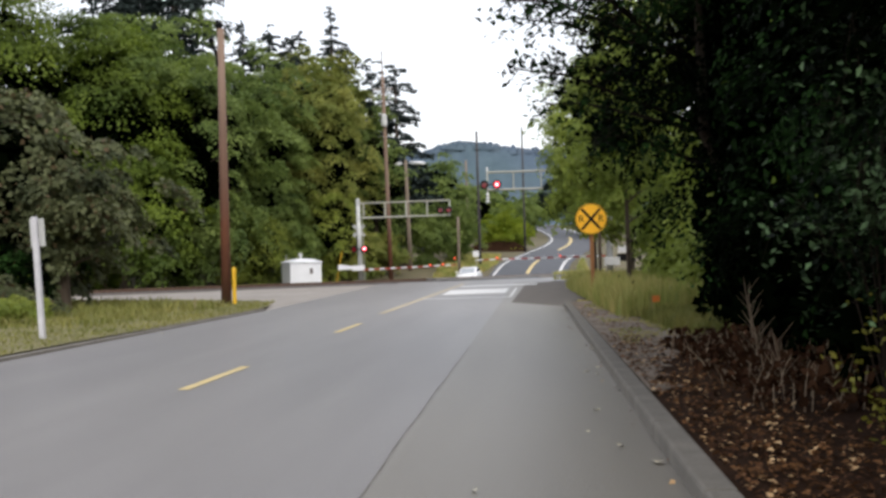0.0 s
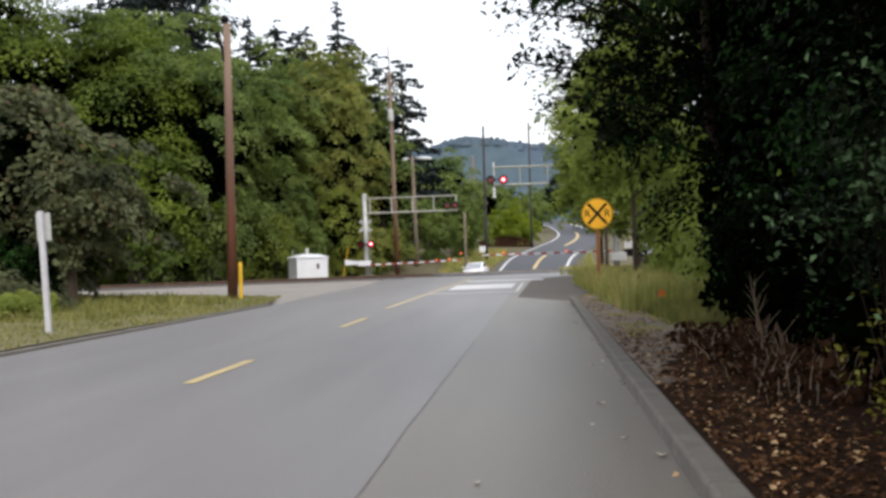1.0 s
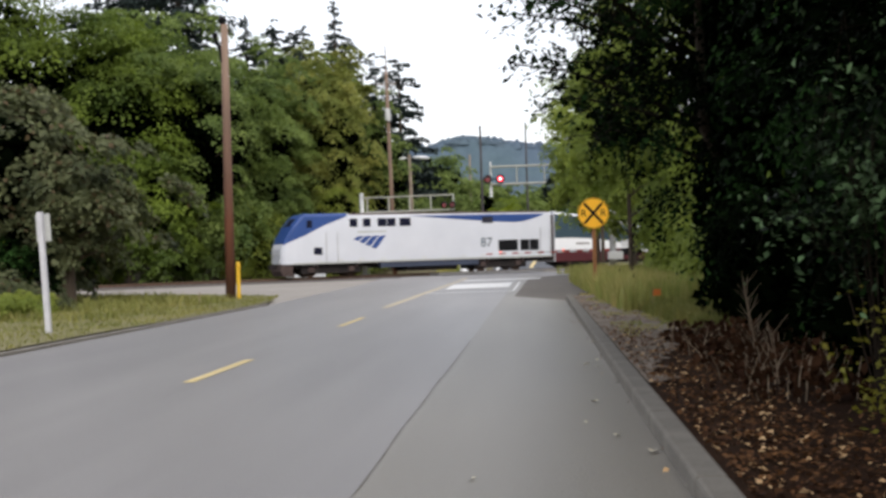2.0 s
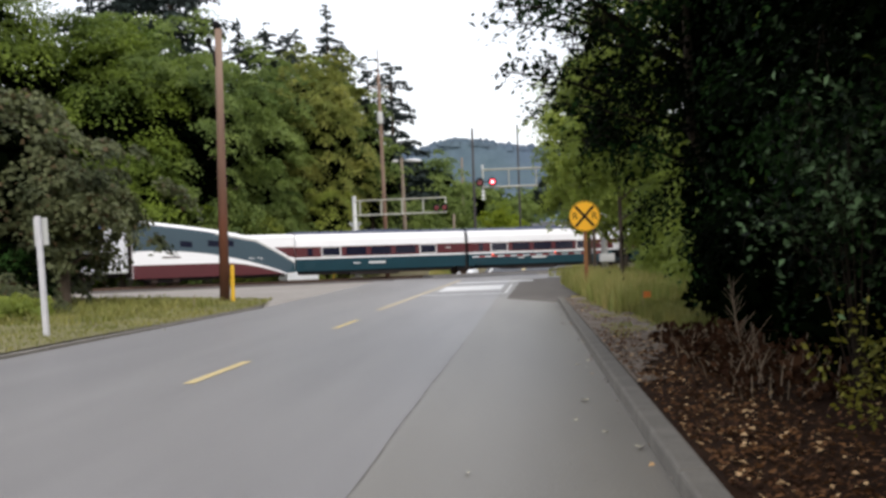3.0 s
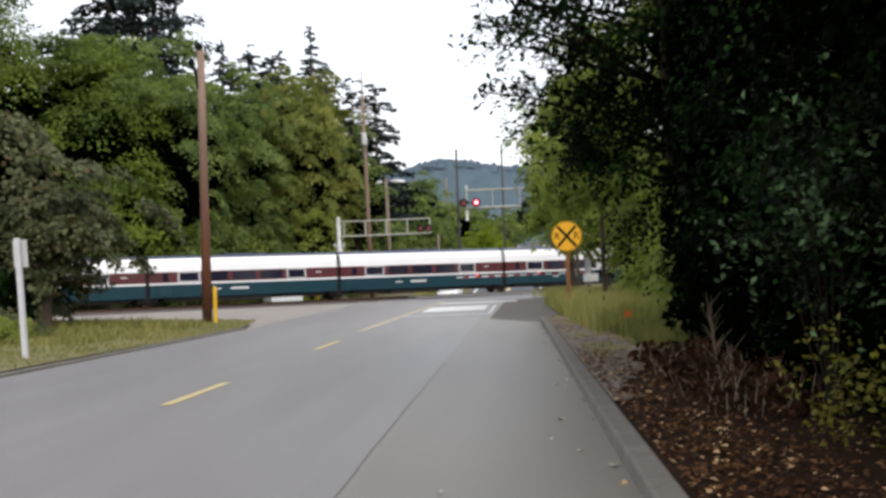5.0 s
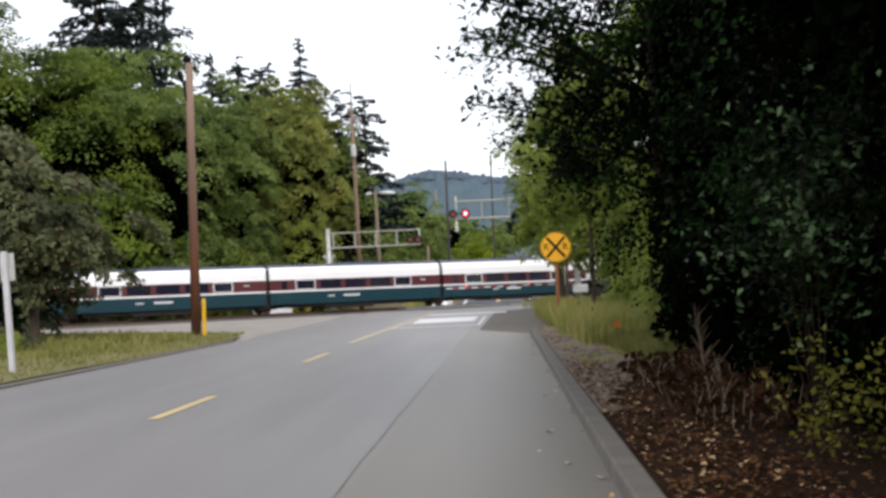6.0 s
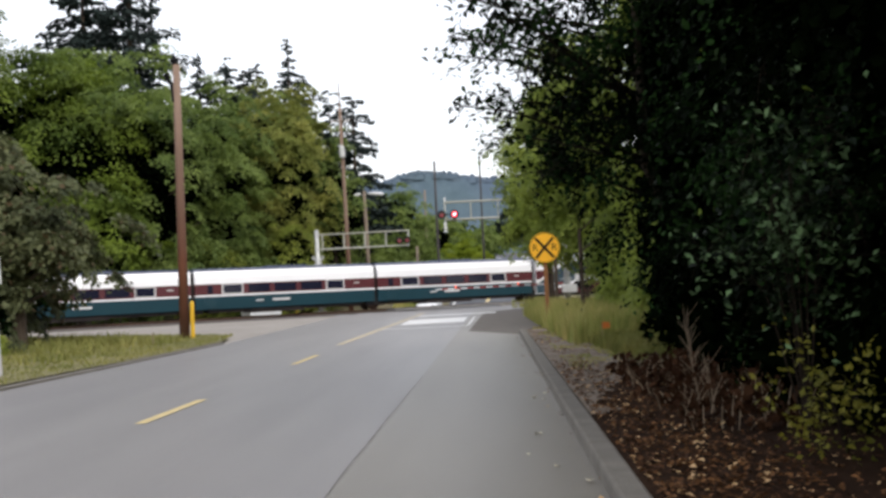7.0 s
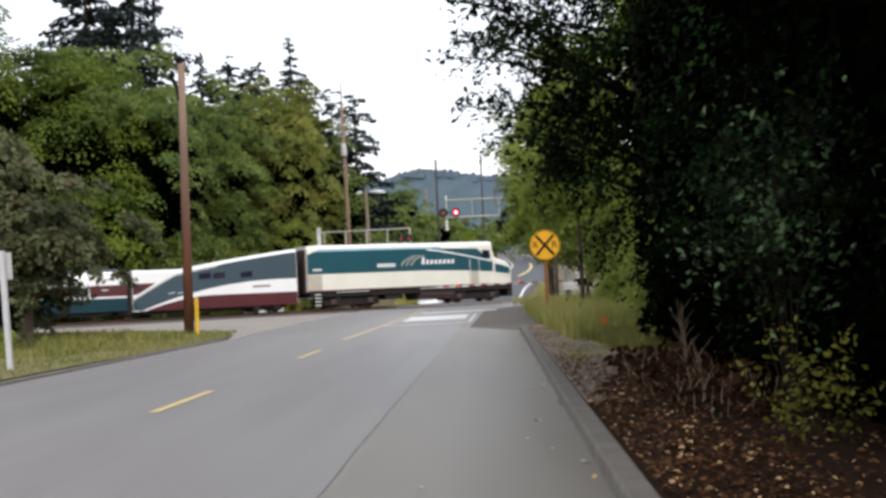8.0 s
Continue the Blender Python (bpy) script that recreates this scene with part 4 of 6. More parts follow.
def bogie(root, x, axles, half, r, material=None):
    b = part("bogie_frame", boxed(x - half, x + half, -1.18, 1.18, r * 0.45, r * 1.75, 0.06), material or M_UNDER, root, "grimy bogie frame")
    for dx in axles:
        for s in (-1, 1):
            part("wheel", tubed([(x + dx, s * 0.7, r), (x + dx, s * 0.84, r)], r, 18), M_RAIL, b, "steel wheel")
            part("axle_box", boxed(x + dx - 0.2, x + dx + 0.2, s * 1.2 - 0.09, s * 1.2 + 0.09, r - 0.18, r + 0.2, 0.04), M_UNDER_GREY, b, "dusty axle box")
            part("spring", tubed([(x + dx + 0.38, s * 1.2, r + 0.1), (x + dx + 0.38, s * 1.2, r + 0.5)], 0.1, 8), M_UNDER_GREY, b)


def locomotive():
    root = thing("locomotive", pose(0, 0, 0), "silver and blue diesel passenger locomotive with sloping nose", "locomotive", "train")
    w, top = 1.5, 4.28
    secs = [vsec(x, hw, z0, zt, rr) for x, hw, z0, zt, rr in ((0.75, 1.12, 0.95, 1.95, 0.2), (0.85, 1.3, 0.92, 2.2, 0.25), (1.03, 1.42, 0.92, 2.6, 0.3), (1.55, 1.48, 0.92, 3.5, 0.3), (2.0, 1.5, 0.92, 4.05, 0.3), (2.35, 1.5, 0.92, top, 0.2), (20.85, 1.5, 0.92, top, 0.2))]
    part("body", loft(bmesh.new(), secs), M_TRAIN_SILVER, root)
    # blue nose, with the windscreen set into the slope
    slope = [vsec(x - 0.012, hw + 0.006, zl, zt + 0.012, rr) for x, hw, zl, zt, rr in ((0.91, 1.34, 2.2, 2.36, 0.12), (1.03, 1.42, 2.3, 2.6, 0.2), (1.55, 1.48, 2.52, 3.5, 0.3), (2.0, 1.5, 2.7, 4.05, 0.3), (2.35, 1.5, 2.84, top, 0.2), (3.6, 1.5, 3.45, top, 0.2), (5.3, 1.5, 4.1, top, 0.17))]
    part("blue_nose", loft(bmesh.new(), slope), M_TRAIN_BLUE, root, "deep blue nose paint")
    for s in (-1, 1):
        part("windscreen", loft(bmesh.new(), [[(1.5, s * 0.12, 3.50), (1.5, s * 1.1, 3.44), (1.56, s * 1.1, 3.40), (1.56, s * 0.12, 3.45)], [(1.92, s * 0.12, 4.03), (1.92, s * 1.0, 3.97), (1.98, s * 1.0, 3.93), (1.98, s * 0.12, 3.98)]]), M_GLASS, root, "dark windscreen pane")
        part("headlight", tubed([(0.7, s * 0.55, 1.62), (0.85, s * 0.55, 1.62)], 0.10, 12), M_STEEL, root, "pale round headlight")
        part("ditch_light", tubed([(0.69, s * 0.95, 1.1), (0.85, s * 0.95, 1.1)], 0.07, 12), M_STEEL, root, "small pale ditch light")
    part("pilot", loft(bmesh.new(), [[(x + 0.7, -hw, z), (x + 0.7, hw, z), (x + 1.5, hw, z), (x + 1.5, -hw, z)] for x, hw, z in ((0.15, 1.25, 0.12), (0.0, 1.3, 0.5), (0.1, 1.3, 0.95))]), M_UNDER_GREY, root, "dusty grey pilot plough")
    part("coupler", boxed(0.25, 0.9, -0.14, 0.14, 0.62, 0.92, 0.04), M_UNDER, root)
    both_sides("cab_side_window", [(2.45, 3.35), (2.85, 3.35), (2.85, 3.85), (2.5, 3.85)], w + 0.004, M_GLASS, root, "dark cab window", 0.01)
    for a, b in ((5.45, 6.0), (6.4, 6.95), (7.45, 8.1), (8.14, 8.75), (9.05, 9.85)):
        both_sides("intake_grille", [(a, 3.36), (b, 3.36), (b, 3.92), (a, 3.92)], w, M_GLASS, root, "dark intake opening", 0.012)
    stripe = [(9.8, 4.06)] + [(9.8 + 8.2 * f, 4.04 - 0.54 * smooth(f)) for f in steps(0, 1, 12)] + [(18 + 2.3 * f, 3.5 + 0.55 * f ** 1.6) for f in steps(0.2, 1, 6)] + [(20.3, 4.09), (16, 4.09)]
    both_sides("blue_stripe", stripe, w, M_TRAIN_BLUE, root, "tapering blue roof stripe", 0.008)
    both_sides("roof_grille", [(15.3, 3.46), (16.15, 3.46), (16.15, 3.92), (15.3, 3.92)], w, M_GLASS, root, "dark roof grille", 0.014)
    both_sides("low_window", [(2.9, 1.55), (3.5, 1.5), (3.5, 2.0), (2.95, 2.02)], w - 0.005, M_GLASS, root, "dark low opening", 0.014)
    for a, b in ((16.55, 18.1), (18.3, 19.0), (19.05, 19.8)):
        both_sides("side_grille", [(a, 1.42), (b, 1.42), (b, 2.22), (a, 2.22)], w, M_BLACK, root, "dark side grille", 0.012)
    both_sides("rear_window", [(20.05, 2.7), (20.4, 2.7), (20.4, 3.1), (20.05, 3.1)], w, M_GLASS, root, "small dark window", 0.012)
    for a in (3.85, 20.0):
        both_sides("door", [(a, 1.0), (a + 0.62, 1.0), (a + 0.62, 3.25), (a, 3.25)], w, M_TRAIN_SILVER, root, "silver cab door", 0.02)
        for s in (-1, 1):
            for dx in (-0.08, 0.72):
                part("handrail", tubed([(a + dx, s * 1.56, 1.0), (a + dx, s * 1.56, 3.0)], 0.022, 6), M_STEEL, root)
    for k in range(4):                                  # plain slanted bars for the painted emblem
        x0 = 6.0 + 0.52 * k
        xb, zb = 5.68 + 0.42 * k, 2.5 - 0.19 * k
        both_sides("emblem_bar", [(x0, 2.70), (x0 + 0.46, 2.74), (xb + 0.36, zb - 0.1), (xb, zb)], w, M_TRAIN_BLUE, root, "blue slanted emblem bar", 0.007)
    both_sides("name_bar", [(6.0, 2.95), (8.1, 2.95), (8.1, 3.07), (6.0, 3.07)], w, M_STEEL, root, "thin grey lettering bar", 0.007)
    part("roof", loft(bmesh.new(), [[(x, -1.487, top - 0.1), (x, -1.42, top + 0.005), (x, -1.16, top + 0.03), (x, 1.16, top + 0.03), (x, 1.42, top + 0.005), (x, 1.487, top - 0.1)] for x in (5.4, 20.8)]), M_UNDER_GREY, root, "dusty dark roof")
    lettering("87", 0.95, pose(15.6, -w - 0.008, 2.05, 90, 0, 0), M_TRAIN_GREY, root, "slate grey painted number 87")
    both_sides("sill", [(1.5, 0.9), (20.85, 0.9), (20.85, 1.02), (1.5, 1.02)], w, M_STEEL, root, "grey sill", 0.02)
    for x in steps(3, 19.6, 11):
        both_sides("jack_pad", [(x, 1.08), (x + 0.5, 1.08), (x + 0.4, 1.2), (x + 0.1, 1.2)], w, M_ALU, root, "", 0.02)
    part("skirt", boxed(7.6, 15.0, -1.42, 1.42, 0.5, 0.93, 0.05), M_TRAIN_ROOF, root, "dusty grey skirt")
    part("fuel_tank", loft(bmesh.new(), [[(x, y, z) for y, z in ((-1.1, 0.22), (1.1, 0.22), (1.35, 0.6), (1.35, 0.95), (-1.35, 0.95), (-1.35, 0.6))] for x in (9.6, 13.4)]), M_UNDER, root, "black fuel tank")
    for x in (4.2, 16.8):
        bogie(root, x, (-1.4, 1.4), 2.1, 0.51)
    part("underbelly", boxed(1.8, 20.4, -0.95, 0.95, 0.62, 0.94, 0.02), M_UNDER, root, "dark underbelly")
    for a, b in ((3.4, 10.2), (12, 15.2), (16.2, 20)):
        part("roof_hatch", boxed(a, b, -0.8, 0.8, top - 0.02, top + 0.05, 0.02), M_TRAIN_ROOF, root, "dark roof hatch")
    part("rear_gangway", boxed(20.85, 21.05, -0.6, 0.6, 1.0, 3.3, 0.03), M_UNDER, root, "dark gangway")
    return root


COACH = 12.86


def coach():
    root = thing("coach", pose(0, 0, 0), "low passenger coach in white, maroon and teal bands", "railway coach", "train coaches")
    w, ln = 1.47, COACH - 0.26
    x0, x1 = 0.13, COACH - 0.13

    def band(name, z0, z1, hw0, hw1, material, label):
        bm = bmesh.new()
        loft(bm, [[(x, -hw0, z0), (x, hw0, z0), (x, hw1, z1), (x, -hw1, z1)] for x in (x0, x1)])
        return part(name, bm, material, root, label)
    band("lower_side", 0.58, 1.42, w - 0.05, w, M_TRAIN_TEAL, "dark teal lower side")
    band("belt_line", 1.42, 1.53, w + 0.004, w + 0.004, M_TRAIN_WHITE, "white belt line")
    band("window_band", 1.53, 2.24, w, w, M_TRAIN_MAROON, "maroon window band")
    bm = bmesh.new()
    loft(bm, [[(x, -w - 0.003, 2.24), (x, -w + 0.02, 2.7), (x, -w + 0.16, 3.1), (x, w - 0.16, 3.1), (x, w - 0.02, 2.7), (x, w + 0.003, 2.24)] for x in (x0, x1)])
    part("upper_side", bm, M_TRAIN_WHITE, root, "white upper side")
    bm = bmesh.new()
    loft(bm, [[(x, -w + 0.16, 3.1), (x, -w + 0.32, 3.2), (x, -0.7, 3.29), (x, 0.7, 3.29), (x, w - 0.32, 3.2), (x, w - 0.16, 3.1)] for x in (x0, x1)])
    part("roof", bm, M_TRAIN_ROOF, root, "blue grey roof")
    for a, b, framed in ((2.0, 3.25, 1), (3.7, 5.15, 0), (5.5, 7.0, 0), (7.35, 8.85, 0), (9.25, 10.4, 1)):
        if framed:
            both_sides("window_frame", [(a - 0.09, 1.56), (b + 0.09, 1.56), (b + 0.09, 2.22), (a - 0.09, 2.22)], w, M_ALU, root, "white window frame", 0.006)
        both_sides("window", [(a, 1.62), (b, 1.62), (b, 2.17), (a, 2.17)], w, M_GLASS, root, "dark window", 0.012)
    both_sides("door", [(0.75, 1.55), (1.5, 1.55), (1.5, 2.2), (0.75, 2.2)], w, M_TRAIN_MAROON, root, "maroon upper door leaf", 0.008)
    both_sides("lower_door", [(0.75, 0.7), (1.5, 0.7), (1.5, 1.4), (0.75, 1.4)], w - 0.02, M_TRAIN_TEAL, root, "teal lower door leaf", 0.03)
    both_sides("door_window", [(0.95, 1.62), (1.3, 1.62), (1.3, 2.15), (0.95, 2.15)], w, M_GLASS, root, "", 0.014)
    for a, b, z0, z1 in ((4.2, 4.7, 1.02, 1.1), (5.35, 6.55, 1.0, 1.14)):
        both_sides("lettering_bar", [(a, z0), (b, z0), (b, z1), (a, z1)], w - 0.02, M_ALU, root, "small pale lettering bar", 0.012)
    both_sides("number_bar", [(11.2, 1.9), (11.6, 1.9), (11.6, 2.0), (11.2, 2.0)], w, M_STEEL, root, "", 0.008)
    part("underframe", boxed(1.0, COACH - 1.0, -1.25, 1.25, 0.34, 0.6, 0.04), M_UNDER, root, "grimy underframe")
    part("equipment_box", boxed(4.0, 7.6, -1.3, 1.3, 0.24, 0.58, 0.03), M_UNDER, root)
    part("gangway", boxed(COACH - 0.16, COACH + 0.16, -1.15, 1.15, 0.75, 3.0, 0.03), M_UNDER, root, "black bellows gangway")
    for s in (-1, 1):
        part("wheel", tubed([(COACH, s * 0.7, 0.4), (COACH, s * 0.84, 0.4)], 0.4, 18), M_RAIL, root, "steel wheel")
        part("wheel_guard", boxed(COACH - 0.7, COACH + 0.7, s * 1.12 - 0.1, s * 1.12 + 0.1, 0.3, 0.85, 0.04), M_UNDER, root)
    part("roof_unit", boxed(5.2, 8.0, -0.75, 0.75, 3.25, 3.37, 0.04), M_TRAIN_ROOF, root)
    return root


BAG = 11.2


def baggage_car(flip):
    """A car whose tall fin rises to the locomotive's height at one end (x = BAG, or x = 0 where flip)."""
    root = thing("baggage_car", pose(0, 0, 0), "baggage car with a tall grey fin above white and maroon", "baggage car", "train")
    w = 1.47

    def fx(x):
        return BAG - x if flip else x

    def fin(x):
        return 3.12 + 1.12 * max(0, min(1, (x - 3.6) / 7.3)) ** 0.8

    def poly(pts):
        return [(fx(x), z) for x, z in pts]
    stations = [0.15, 3.6, 4.2, 5, 6, 7, 8, 9, 10, BAG - 0.1]
    secs = [[(fx(x), -w, 0.5), (fx(x), -w, fin(x) - 0.16), (fx(x), -w + 0.1, fin(x) - 0.03), (fx(x), -w + 0.4, fin(x) + 0.02), (fx(x), w - 0.4, fin(x) + 0.02), (fx(x), w - 0.1, fin(x) - 0.03), (fx(x), w, fin(x) - 0.16), (fx(x), w, 0.5)] for x in stations]
    part("body", loft(bmesh.new(), secs), M_TRAIN_WHITE, root, "white car body")
    top = [(x, 1.25 + (x - 0.15) * 0.62 - 0.022 * (x - 0.15) ** 2) for x in steps(0.15, 5.6, 12)]
    top = [(x, min(z, fin(x) - 0.24)) for x, z in top] + [(x, fin(x) - 0.2) for x in steps(6.2, BAG - 0.12, 8)]
    low = [(x, 2.25 - 1.75 * (1 - min(1, (x - 0.6) / 9.5)) ** 2.1) for x in steps(0.6, BAG - 0.12, 16)]
    both_sides("grey_fin", poly(top + low[::-1]), w, M_TRAIN_GREY, root, "slate grey fin paint", 0.006)
    mtop = [(x, 1.35 - 0.85 * (1 - min(1, (x - 0.9) / 4.2)) ** 1.7) for x in steps(0.9, BAG - 0.12, 14)]
    both_sides("maroon_side", poly(mtop + [(BAG - 0.12, 0.5), (0.9, 0.5)]), w, M_TRAIN_MAROON, root, "maroon lower side", 0.005)
    both_sides("stripe", poly([(x, z + 0.02) for x, z in top[:13]] + [(x, z - 0.09) for x, z in top[:13]][::-1]), w, M_STEEL, root, "pale edge stripe", 0.009)
    both_sides("end_band", poly([(0.16, 1.55), (0.55, 1.62), (1.6, 2.28), (0.16, 2.28)]), w, M_TRAIN_MAROON, root, "", 0.004)
    both_sides("end_teal", poly([(0.16, 0.55), (0.9, 0.55), (0.5, 1.2), (0.16, 1.2)]), w, M_TRAIN_TEAL, root, "dark teal lower end", 0.004)
    for x in (4.4, 5.35, 7.2):
        both_sides("window", poly([(x, 2.40), (x + 0.8, 2.46), (x + 0.8, 2.86), (x, 2.78)]), w, M_GLASS, root, "dark window", 0.012)
    both_sides("lettering_bar", poly([(8.0, 1.75), (9.2, 1.76), (9.2, 1.86), (8.0, 1.85)]), w, M_UNDER_GREY, root, "small dark lettering bar", 0.008)
    for x in (2.4, 3.0):
        both_sides("name_bar", poly([(x, 1.52), (x + 0.4, 1.6), (x + 0.4, 1.66), (x, 1.58)]), w, M_ALU, root, "", 0.012)
    part("underframe", boxed(0.8, BAG - 0.8, -1.25, 1.25, 0.3, 0.52, 0.04), M_UNDER, root)
    part("end_wall", boxed(min(fx(BAG - 0.1), fx(BAG)), max(fx(BAG - 0.1), fx(BAG)), -1.3, 1.3, 0.6, 4.0, 0.04), M_UNDER_GREY, root, "dark end wall")
    bogie(root, fx(BAG - 2.2), (-0.7, 0.7), 1.1, 0.4)
    return root


def cab_car():
    """The cab car at the tail: the cab looks towards +x."""
    root = thing("cab_car", pose(0, 0, 0), "teal and cream cab car with a low nose", "cab car", "train")
    w, top = 1.52, 4.42
    secs = [vsec(x, hw, 1.25, zt, rr) for x, hw, zt, rr in ((0.1, w, top, 0.32), (14.15, w, top, 0.32), (14.5, w, top - 0.05, 0.32), (14.8, 1.48, 3.3, 0.3), (15.9, 1.4, 2.95, 0.3), (16.25, 1.25, 2.6, 0.25), (16.35, 1.1, 2.3, 0.2))]
    part("body", loft(bmesh.new(), secs), M_TRAIN_CREAM, root, "cream car body")
    roof = [[(x, -w - 0.012, top - 0.4), (x, -w + 0.03, top - 0.2), (x, -w + 0.22, top + 0.01), (x, -0.6, top + 0.06), (x, 0.6, top + 0.06), (x, w - 0.22, top + 0.01), (x, w - 0.03, top - 0.2), (x, w + 0.012, top - 0.4)] for x in (0.75, 14.55)]
    part("roof", loft(bmesh.new(), roof), M_TRAIN_WHITE, root, "shiny white roof")
    both_sides("teal_side", [(0.12, 2.45), (9, 2.45), (12, 2.36), (14.6, 2.2)] + [(14.6, 2.9)] + [(14.3, 3.15), (13.5, 3.2), (13.3, 3.94), (9.5, 4.02), (0.7, 4.02), (0.12, 3.8)], w, M_TRAIN_TEAL2, root, "teal upper side", 0.006)
    both_sides("nose_teal", [(14.5, 2.18), (16.05, 2.02), (16.05, 2.45), (14.5, 2.88)], 1.47, M_TRAIN_TEAL2, root, "teal nose paint", 0.01)
    both_sides("roof_edge", [(0.75, 4.0), (8.0, 4.02), (10.4, 3.98), (10.2, 4.12), (0.9, 4.16)], w - 0.04, M_TRAIN_SKY, root, "pale blue band below the roof", 0.06)
    swoosh = [(9.2 + 5.2 * f, 4.0 - 0.95 * f ** 1.25) for f in steps(0, 1, 8)]
    both_sides("swoosh", swoosh + [(x, z - 0.1) for x, z in swoosh[::-1]], w, M_TRAIN_WHITE, root, "white swoosh stripe", 0.01)
    both_sides("sill_line", [(0.12, 1.25), (14.4, 1.25), (14.4, 1.33), (0.12, 1.33)], w, M_TRAIN_MAROON, root, "maroon sill line", 0.008)
    both_sides("end_post", [(0.12, 1.3), (1.15, 1.3), (1.15, 2.42), (0.12, 2.42)], w, M_TRAIN_DUST, root, "dusty cream end panel", 0.005)
    both_sides("grille", [(5.3, 2.78), (6.7, 2.78), (6.7, 3.04), (5.3, 3.04)], w, M_ALU, root, "pale rectangular grille", 0.01)
    both_sides("end_plate", [(0.5, 2.68), (1.15, 2.68), (1.15, 2.82), (0.5, 2.82)], w, M_ALU, root, "", 0.01)
    for k in range(8):                                  # plain blocks for the painted name
        x, tall = 8.75 + k * 0.34, 0.2 if k == 0 else 0
        both_sides("name_block", [(x, 2.9), (x + 0.22, 2.9), (x + 0.26, 3.2 + tall), (x + 0.08, 3.2 + tall)], w, M_TRAIN_WHITE, root, "white lettering block", 0.011)
    for k in range(3):                                  # thin bowed blades of the painted emblem
        arc = [(7.1 + k * 0.38 + 1.1 * f, 2.85 + 0.75 * f ** 0.55) for f in steps(0, 1, 6)]
        both_sides("emblem_curve", arc + [(x + 0.09, z - 0.05) for x, z in arc[::-1]], w, M_BEAM, root, "thin grey green emblem curve", 0.01)
    both_sides("cab_window", [(13.75, 3.25), (14.45, 3.2), (14.35, 3.78), (13.75, 3.82)], w, M_GLASS, root, "dark cab window", 0.012)
    both_sides("cab_door", [(12.75, 1.35), (13.35, 1.35), (13.35, 3.3), (12.75, 3.3)], w, M_TRAIN_DUST, root, "narrow dusty cab door", 0.005)
    for s in (-1, 1):
        part("windscreen", loft(bmesh.new(), [[(14.56, s * 0.15, 4.2), (14.56, s * 1.2, 4.15), (14.5, s * 1.2, 4.15), (14.5, s * 0.15, 4.2)], [(14.81, s * 0.15, 3.45), (14.81, s * 1.2, 3.4), (14.75, s * 1.2, 3.4), (14.75, s * 0.15, 3.45)]]), M_GLASS, root, "dark windscreen pane")
        for x in (12.65, 13.42):
            part("handrail", tubed([(x, s * 1.58, 1.2), (x, s * 1.58, 3.2)], 0.03, 6), M_ALU, root)
        for k in range(4):
            part("step_rung", boxed(0.6, 1.05, s * 1.45 - 0.08, s * 1.45 + 0.08, 0.28 + 0.24 * k, 0.36 + 0.24 * k, 0.01), M_ALU, root, "pale step rung")
    for a, b in ((2.2, 4.6), (8.6, 12.6)):
        both_sides("pipe_run", [(a, 1.14), (b, 1.14), (b, 1.2), (a, 1.2)], 1.44, M_ALU, root, "pale pipe under the sill", 0.03)
    part("underframe", boxed(0.3, 16.2, -1.42, 1.42, 0.85, 1.26, 0.04), M_UNDER, root, "black underframe")
    part("tank", loft(bmesh.new(), [[(x, y, z) for y, z in ((-1.15, 0.35), (1.15, 0.35), (1.38, 0.7), (1.38, 1.2), (-1.38, 1.2), (-1.38, 0.7))] for x in (8.6, 11.4)]), M_UNDER_GREY, root, "dusty tank")
    part("equipment_box", boxed(5.9, 7.3, -1.3, 1.3, 0.5, 1.05, 0.04), M_UNDER, root)
    for x in (3.4, 13.2):
        bogie(root, x, (-1.37, 1.37), 2.1, 0.5)
    part("pilot", boxed(15.9, 16.3, -1.3, 1.3, 0.3, 1.2, 0.05), M_UNDER, root)
    part("end_door", boxed(0.0, 0.12, -1.2, 1.2, 1.2, 4.2, 0.03), M_UNDER_GREY, root, "grey end wall")
    return root


def lengthen(root, k):
    for ob in root.children_recursive:
        ob.data.transform(Matrix.Diagonal((k, 1, 1, 1)))
    return root


SPEED = 30.0
TRAIN = [(lengthen(locomotive(), 1.02), 81.5), (lengthen(baggage_car(True), 0.965), 102.98)]
_c = coach()
TRAIN.append((_c, 113.6))
for k in range(1, 11):
    TRAIN.append((copy_thing(_c, pose(0, 0, 0)), 113.6 + (COACH + 0.005) * k))
TRAIN += [(baggage_car(False), 255.2), (cab_car(), 266.95)]
TRACK_YAW = math.degrees(math.atan(SKEW))


# ---- trees and shrubs ----
def trunk_mesh(rng, h, r, limbs, spread, base=0.0):
    bm = bmesh.new()
    lean = rng.normal(size=2) * 0.02 * h
    pts = [(lean[0] * f ** 2, lean[1] * f ** 2, base + (h - base) * f) for f in (0, 0.06, 0.3, 0.6, 1)]
    tube(bm, pts, [r * 1.35, r, r * 0.85, r * 0.6, r * 0.15], 9)
    for k in range(limbs):
        f = 0.3 + 0.6 * k / max(limbs, 1)
        a = rng.random() * 6.28
        ln = spread * (1.05 - 0.5 * f) * (0.7 + 0.4 * rng.random())
        p0 = Vector((lean[0] * f ** 2, lean[1] * f ** 2, base + (h - base) * f))
        p1 = p0 + Vector((math.cos(a) * ln * 0.5, math.sin(a) * ln * 0.5, ln * 0.3))
        p2 = p0 + Vector((math.cos(a) * ln, math.sin(a) * ln, ln * 0.45))
        tube(bm, [p0, p1, p2], [r * 0.4, r * 0.24, r * 0.06], 6)
    return bm


